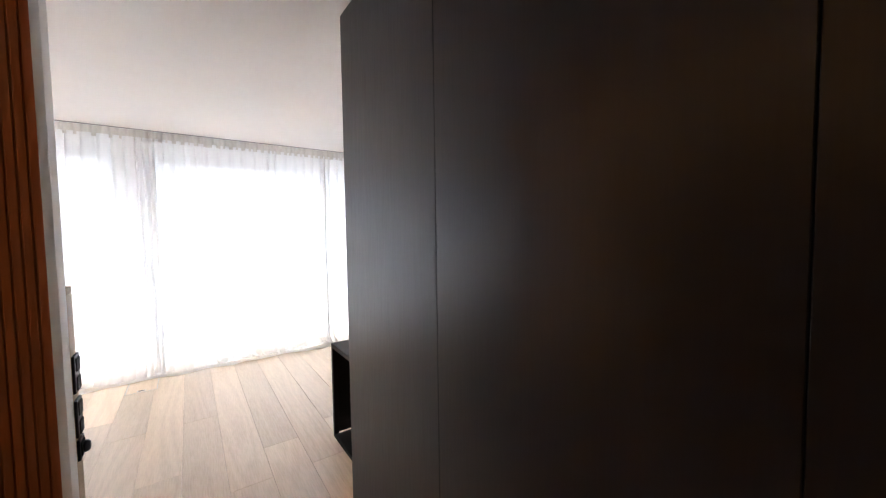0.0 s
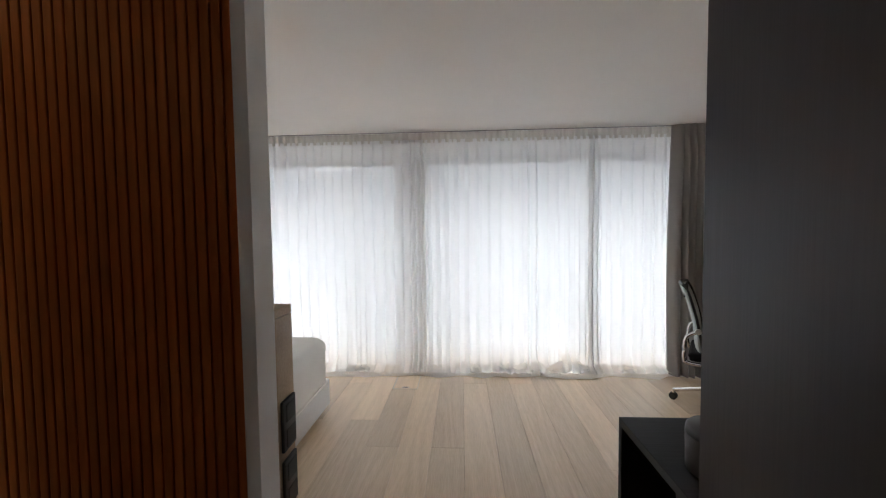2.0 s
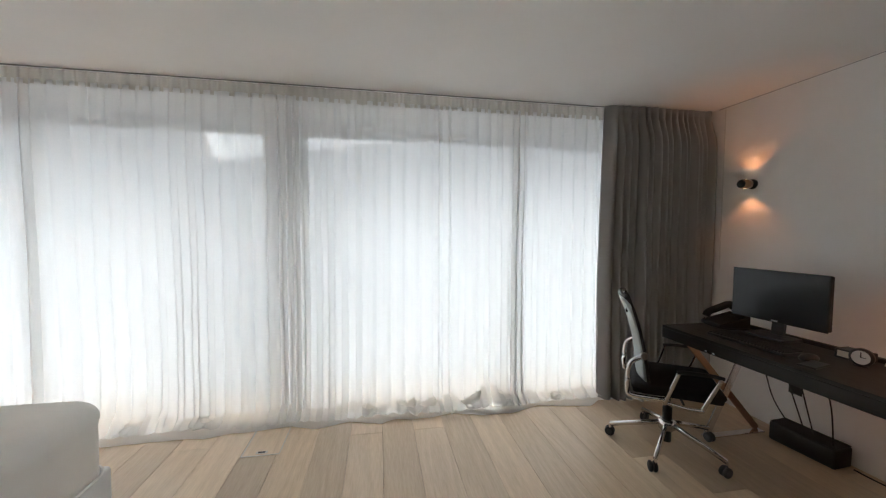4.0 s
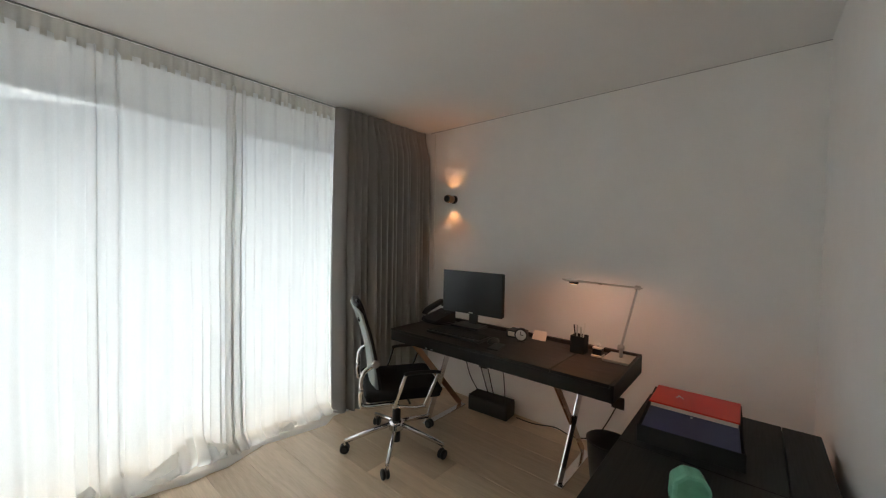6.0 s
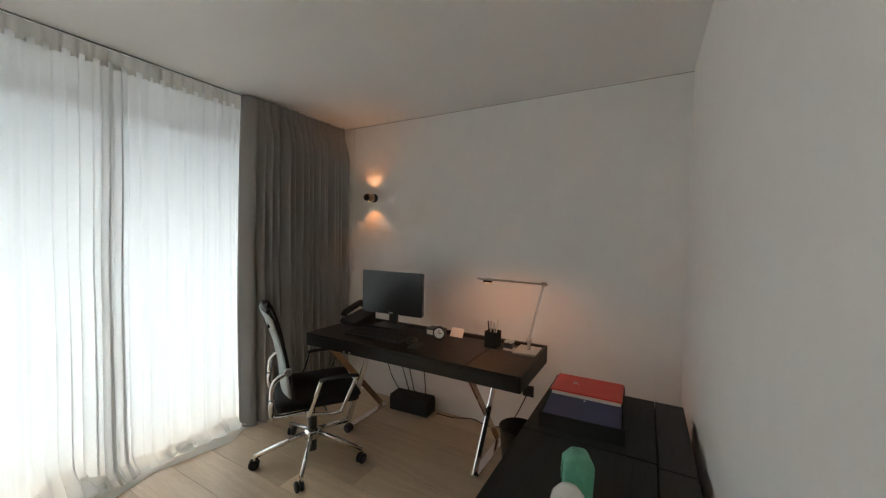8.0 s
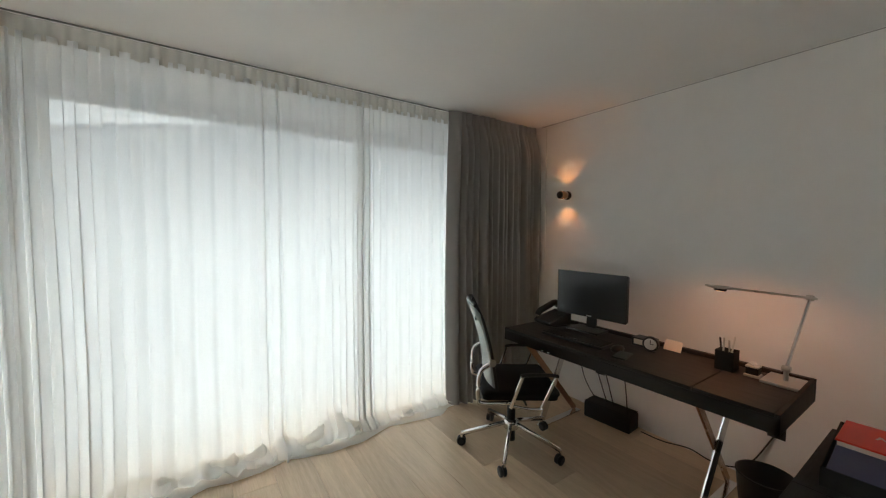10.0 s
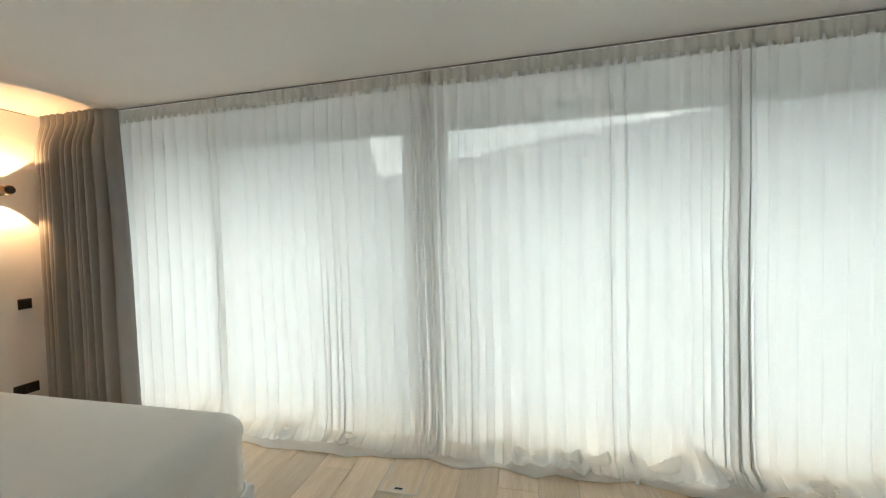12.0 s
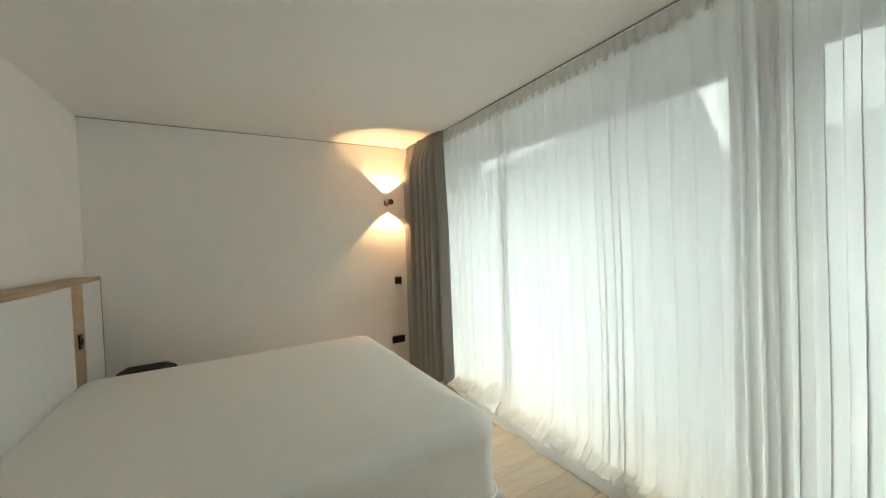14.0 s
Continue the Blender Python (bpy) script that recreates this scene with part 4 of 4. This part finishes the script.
for k in range(3):
    a = 0.032 + k * (cl - 0.054) / 3
    part("door", box(a, a + (cl - 0.054) / 3 - 0.004, cd - 0.02, cd - 0.001, 0.05, CZ - 0.036, 0.0015, 1), CHEST, chest)
for x in (0.04, cl - 0.08):
    for y in (0.05, cd - 0.09):
        part("foot", box(x, x + 0.04, y, y + 0.04, 0, 0.02), BLACK_MATT, chest)

tray = thing("document_tray", (2.565, 2.528, CZ), "black tray holding a navy folder and a red folder", "tray", turn=3)
part("bottom", box(-0.225, 0.225, -0.155, 0.155, 0.0005, 0.006), BLACK_MATT, tray)
for a in ((-0.23, -0.226, -0.16, 0.16), (0.226, 0.23, -0.16, 0.16), (-0.2255, 0.2255, -0.16, -0.156), (-0.2255, 0.2255, 0.156, 0.16)):
    part("rim", box(*a, 0, 0.062, 0.001, 1), BLACK_MATT, tray)
navy = thing("folder", (2.555, 2.528, CZ + 0.0065), "thick navy blue presentation folder in the tray", "folder", "folders", turn=3)
part("cover", box(-0.21, 0.215, -0.148, 0.148, 0.0, 0.052, 0.004, 2), NAVY, navy)
part("mark", box(-0.03, -0.012, -0.004, 0.004, 0.0522, 0.0526), SILVER, navy, "small silver mark")
red = thing("folder", (2.655, 2.53, CZ + 0.0592), "glossy red paper folder lying on the navy one", "folder", "folders", turn=1)
part("pages", box(-0.103, 0.105, -0.145, 0.145, 0.0, 0.016), PAPER, red)
part("cover", box(-0.11, 0.11, -0.15, 0.15, 0.0165, 0.024, 0.003, 2), RED, red, "glossy red cover")
part("mark", bar((-0.005, 0.04, 0.0243), (0.025, 0.06, 0.0243), 0.006, 0.0006, 0), SILVER, red, "small pale mark")
part("mark", bar((-0.005, 0.065, 0.0243), (0.025, 0.055, 0.0243), 0.006, 0.0006, 0), SILVER, red, "small pale mark")

bottle = thing("glass_ornament", (1.985, 2.47, CZ), "wrapped green glass ornament standing on the black chest", "ornament", turn=20)
part("glass_body", prism([(-0.042, 0.0), (0.042, 0.0), (0.047, 0.05), (0.044, 0.11), (0.015, 0.135), (-0.026, 0.132), (-0.046, 0.10)], -0.03, 0.03, 0.010, "yz"), GREEN_GLASS, bottle)
part("core", box(-0.012, 0.012, -0.026, 0.024, 0.004, 0.085, 0.008, 2), mat("green_core", (0.25, 0.66, 0.46), 0.3), bottle)
dome = thing("lamp_dome", (1.865, 2.475, CZ), "small white ceramic dome on the black chest", "ornament")
part("body", lathe([(0.046, 0.0), (0.05, 0.012), (0.05, 0.04), (0.043, 0.07), (0.026, 0.09), (0.002, 0.098)], 32), CERAMIC, dome, smooth=True)
speaker = thing("speaker", (1.185, 2.36, CZ), "dark grey rounded cylinder speaker on the chest end", "speaker")
part("body", lathe([(0.075, 0.012), (0.086, 0.02), (0.088, 0.128), (0.085, 0.1285), (0.085, 0.131), (0.088, 0.1315), (0.086, 0.15), (0.078, 0.158), (0.002, 0.160)], 40), DARK_SHELL, speaker, smooth=True)
part("base_ring", lathe([(0.07, 0.0), (0.074, 0.002), (0.074, 0.0115)], 36), BLACK_MATT, speaker)


# ---------------- office chair ----------------
chair = thing("office_chair", (2.467, 4.171, 0), "office chair with grey mesh back, black seat and chrome frame", "chair", turn=-34)
FIVE = (37, 109, 181, 253, 325)
for k, deg in enumerate(FIVE):
    a = radians(deg)
    c, s = math.cos(a), math.sin(a)
    part("base_arm", tube([(0.03 * c, 0.03 * s, 0.165), (0.15 * c, 0.15 * s, 0.135), (0.338 * c, 0.338 * s, 0.085)], 0.016, 10, None, 0.8), CHROME, chair, smooth=True)
    cast = part("castor", tube([(0.338 * c, 0.338 * s, 0.085), (0.338 * c, 0.338 * s, 0.045)], 0.008, 8), CHROME, chair)
    cx, cy = 0.338 * c + 0.012 * s, 0.338 * s - 0.012 * c
    ax = Vector((math.cos(a + 0.7 * k), math.sin(a + 0.7 * k), 0))
    for side in (-1, 1):
        w = lathe([(0.010, -0.009), (0.026, -0.009), (0.031, -0.005), (0.031, 0.005), (0.026, 0.009), (0.010, 0.009)], 18, "x")
        bmesh.ops.transform(w, matrix=Matrix.Translation((cx, cy, 0.031)) @ ax.to_track_quat("X", "Z").to_matrix().to_4x4() @ Matrix.Translation((side * 0.013, 0, 0)), verts=w.verts)
        part("wheel", w, BLACK_PLASTIC, cast, smooth=True)
        w = lathe([(0.004, -0.0095), (0.017, -0.0095), (0.017, 0.0095), (0.004, 0.0095)], 16, "x")
        bmesh.ops.transform(w, matrix=Matrix.Translation((cx, cy, 0.031)) @ ax.to_track_quat("X", "Z").to_matrix().to_4x4() @ Matrix.Translation((side * 0.0135, 0, 0)), verts=w.verts)
        part("wheel_hub", w, DARK_SHELL, cast)
part("gas_column", lathe([(0.028, 0.045), (0.028, 0.27), (0.016, 0.272), (0.016, 0.39)], 18), BLACK_PLASTIC, chair, smooth=True)
part("hub", lathe([(0.03, 0.12), (0.05, 0.13), (0.05, 0.18), (0.034, 0.19)], 20), CHROME, chair, smooth=True)
part("tilt_box", box(-0.10, 0.12, -0.08, 0.08, 0.385, 0.425, 0.012, 2), BLACK_PLASTIC, chair, smooth=True)
part("lever", tube([(0.04, -0.06, 0.40), (0.05, -0.22, 0.39)], 0.007, 8), BLACK_PLASTIC, chair)
seat = soft_block(-0.23, 0.26, -0.245, 0.245, 0.425, 0.485, 0.028, 0.004, 2.0, skirt=3)
part("seat", seat, BLACK_FABRIC, chair, smooth=True)


def chair_back():
    """A tall back, bowed in profile and across, with a rolled top."""
    bm = bmesh.new()
    pts = [(-0.155, 0.45), (-0.172, 0.53), (-0.178, 0.61), (-0.188, 0.69), (-0.208, 0.78), (-0.235, 0.87), (-0.268, 0.955), (-0.288, 1.0)]
    fr, bk = [], []
    nx = 14
    for j, (x, z) in enumerate(pts):
        half = 0.195 + 0.02 * math.sin(math.pi * j / 7) - (0.03 if j == 7 else 0.0)
        a, b = [], []
        for i in range(nx + 1):
            v = -1 + 2 * i / nx
            xx = x + 0.035 * v * v - 0.01
            a.append(bm.verts.new((xx, v * half, z)))
            b.append(bm.verts.new((xx - 0.016, v * half, z)))
        fr.append(a)
        bk.append(b)
    for g in (fr, bk):
        for p, q in zip(g, g[1:]):
            for i in range(nx):
                bm.faces.new((p[i], p[i + 1], q[i + 1], q[i]))
    for p, q in ((fr[0], bk[0]), (fr[-1], bk[-1])):
        for i in range(nx):
            bm.faces.new((p[i], p[i + 1], q[i + 1], q[i]))
    for k in (0, nx):
        for j in range(len(pts) - 1):
            bm.faces.new((fr[j][k], fr[j + 1][k], bk[j + 1][k], bk[j][k]))
    bmesh.ops.recalc_face_normals(bm, faces=bm.faces)
    return bm


part("backrest", chair_back(), MESH_GREY, chair, "grey mesh backrest", smooth=True)
part("back_top_rail", tube(curve_points([(-0.265, -0.185, 1.0), (-0.290, -0.1, 1.008), (-0.297, 0.0, 1.010), (-0.290, 0.1, 1.008), (-0.265, 0.185, 1.0)], 4), 0.014, 10), BLACK_PLASTIC, chair, smooth=True)
part("headrest_pad", box(-0.268, -0.253, -0.15, 0.15, 0.90, 0.99, 0.006, 2), BLACK_FABRIC, chair)
for s in (-1, 1):
    edge = [(-0.128, s * 0.202, 0.45), (-0.150, s * 0.212, 0.60), (-0.180, s * 0.214, 0.76), (-0.225, s * 0.202, 0.92), (-0.265, s * 0.170, 1.0)]
    part("back_side_rail", tube(curve_points(edge, 5), 0.010, 8), BLACK_PLASTIC, chair, smooth=True)
    part("back_bracket", tube(curve_points([(-0.02, s * 0.20, 0.395), (-0.22, s * 0.235, 0.405), (-0.25, s * 0.235, 0.44), (-0.25, s * 0.235, 0.53), (-0.235, s * 0.235, 0.61), (-0.165, s * 0.225, 0.655)], 6), 0.014, 10), CHROME, chair, "curved chrome back bracket", smooth=True)
    part("bracket_pin", lathe([(0.02, -0.014), (0.022, -0.01), (0.022, 0.01), (0.02, 0.014)], 16, "y", (-0.165, s * 0.228, 0.655)), STEEL, chair)
    part("arm_bar", tube(curve_points([(-0.05, s * 0.24, 0.393), (0.06, s * 0.268, 0.385), (0.14, s * 0.27, 0.39)], 5), 0.011, 10), CHROME, chair, smooth=True)
    part("arm_strut", tube([(-0.055, s * 0.262, 0.39), (0.01, s * 0.285, 0.595)], 0.011, 10, None, 0.7), CHROME, chair)
    part("arm_strut", tube([(0.13, s * 0.27, 0.388), (0.215, s * 0.285, 0.595)], 0.011, 10, None, 0.7), CHROME, chair)
    part("armrest", tube(curve_points([(0.0, s * 0.285, 0.598), (0.05, s * 0.287, 0.606), (0.17, s * 0.287, 0.606), (0.225, s * 0.283, 0.596)], 5), 0.011, 10), BLACK_PLASTIC, chair, smooth=True)

# ---------------- floor box ----------------
floor_box = thing("floor_box", (-0.13, 4.60, 0.0), "oak-inlaid floor socket box with a steel rim, set in the floor", "floor socket")
for a in ((-0.115, -0.109, -0.095, 0.22), (0.109, 0.115, -0.095, 0.22), (-0.1085, 0.1085, -0.095, -0.089)):
    part("rim", box(*a, 0.0008, 0.003), STEEL, floor_box)
part("lid", box(-0.1085, 0.1085, -0.0885, 0.22, 0.0005, 0.0018), OAK, floor_box)
part("handle", box(-0.035, 0.035, -0.075, -0.05, 0.0022, 0.005, 0.001, 1), STEEL, floor_box)
part("handle_slot", box(-0.022, 0.022, -0.070, -0.056, 0.0051, 0.006), BLACK_MATT, floor_box)

# ---------------- repeated pieces of the setting ----------------
floor = structure(thing("floor", (0, 0, 0), "pale limed oak plank floor", "floor"), "pale limed oak plank floor")
mesh_cache = {}


def plank(length, width):
    key = (round(length, 3), round(width, 3))
    if key not in mesh_cache:
        bm = box(0.0005, width - 0.0005, 0.0005, length - 0.0005, -0.02, 0.0, 0.0012, 1)
        me = bpy.data.meshes.new("plank")
        bm.to_mesh(me)
        bm.free()
        me.materials.append(OAK)
        mesh_cache[key] = me
    return mesh_cache[key]


PW = 0.22
rng = random.Random(5)
col = 0
x = -0.033 - PW * 15
while x < E:
    w = PW
    x0, x1 = max(x, W), min(x + w, E)
    lo = BACK if (x1 > STONE_X and x0 < CAB + 0.05) else 2.0
    y = lo - rng.choice((0.0, 0.35, 0.7, 1.05, 1.4))
    while y < 5.45:
        y1 = y + 2.1
        a, b = max(y, lo), min(y1, 5.45)
        if b - a > 0.03 and x1 - x0 > 0.02:
            ob = new("plank", plank(round(b - a, 2), x1 - x0))
            ob.parent = floor
            ob.location = (x0, a, 0)
        y = y1
    x += w

SLAT = 0.0275
sm = bpy.data.meshes.new("slat")
bm = box(0.0, 0.0235, -0.006, 0.0, 0.0, SOFFIT, 0.003, 2)
bm.to_mesh(sm)
bm.free()
sm.materials.append(SLAT_WOOD)
n = int((JAMB - 0.006 - STONE_X - 0.032) / SLAT) + 1
for i in range(n):
    ob = new("slat", sm)
    ob.parent = slat_wall
    ob.location = (JAMB - 0.0285 - i * SLAT, 2.0765, 0)
structure(part("trim_jamb", prism([(JAMB - 0.004, 2.183), (JAMB - 0.004, 2.062), (JAMB + 0.014, 2.092), (JAMB + 0.014, 2.183)], 0, H, 0.001), PLASTER), "white edge trim of the partition", "trim")
cm = bpy.data.meshes.new("slat")
bm = box(0.0, 0.0215, 0.0, 2.055 - BACK, -0.010, 0.0, 0.002, 1)
bm.to_mesh(cm)
bm.free()
cm.materials.append(SLAT_WOOD)
for i in range(n):
    ob = new("slat", cm)
    ob.parent = slat_ceiling
    ob.location = (JAMB - 0.0205 - i * SLAT, BACK, SOFFIT + 0.0035)

tm = {}
for r, (z0, z1) in enumerate(((0.0, 0.45), (0.453, 1.07), (1.073, 1.70), (1.703, SOFFIT))):
    for k in range(3):
        y0, y1 = BACK + k * 1.14 + 0.002, min(BACK + (k + 1) * 1.14 - 0.001, 2.06)
        key = (r, round(y1 - y0, 3))
        if key not in tm:
            bm = box(-0.011, 0.0, 0, y1 - y0, z0, z1 - 0.0, 0.001, 1)
            me = bpy.data.meshes.new("tile")
            bm.to_mesh(me)
            bm.free()
            me.materials.append(STONE)
            tm[key] = me
        ob = new("tile", tm[key])
        ob.parent = wash_wall
        ob.location = (STONE_X, y0, 0)
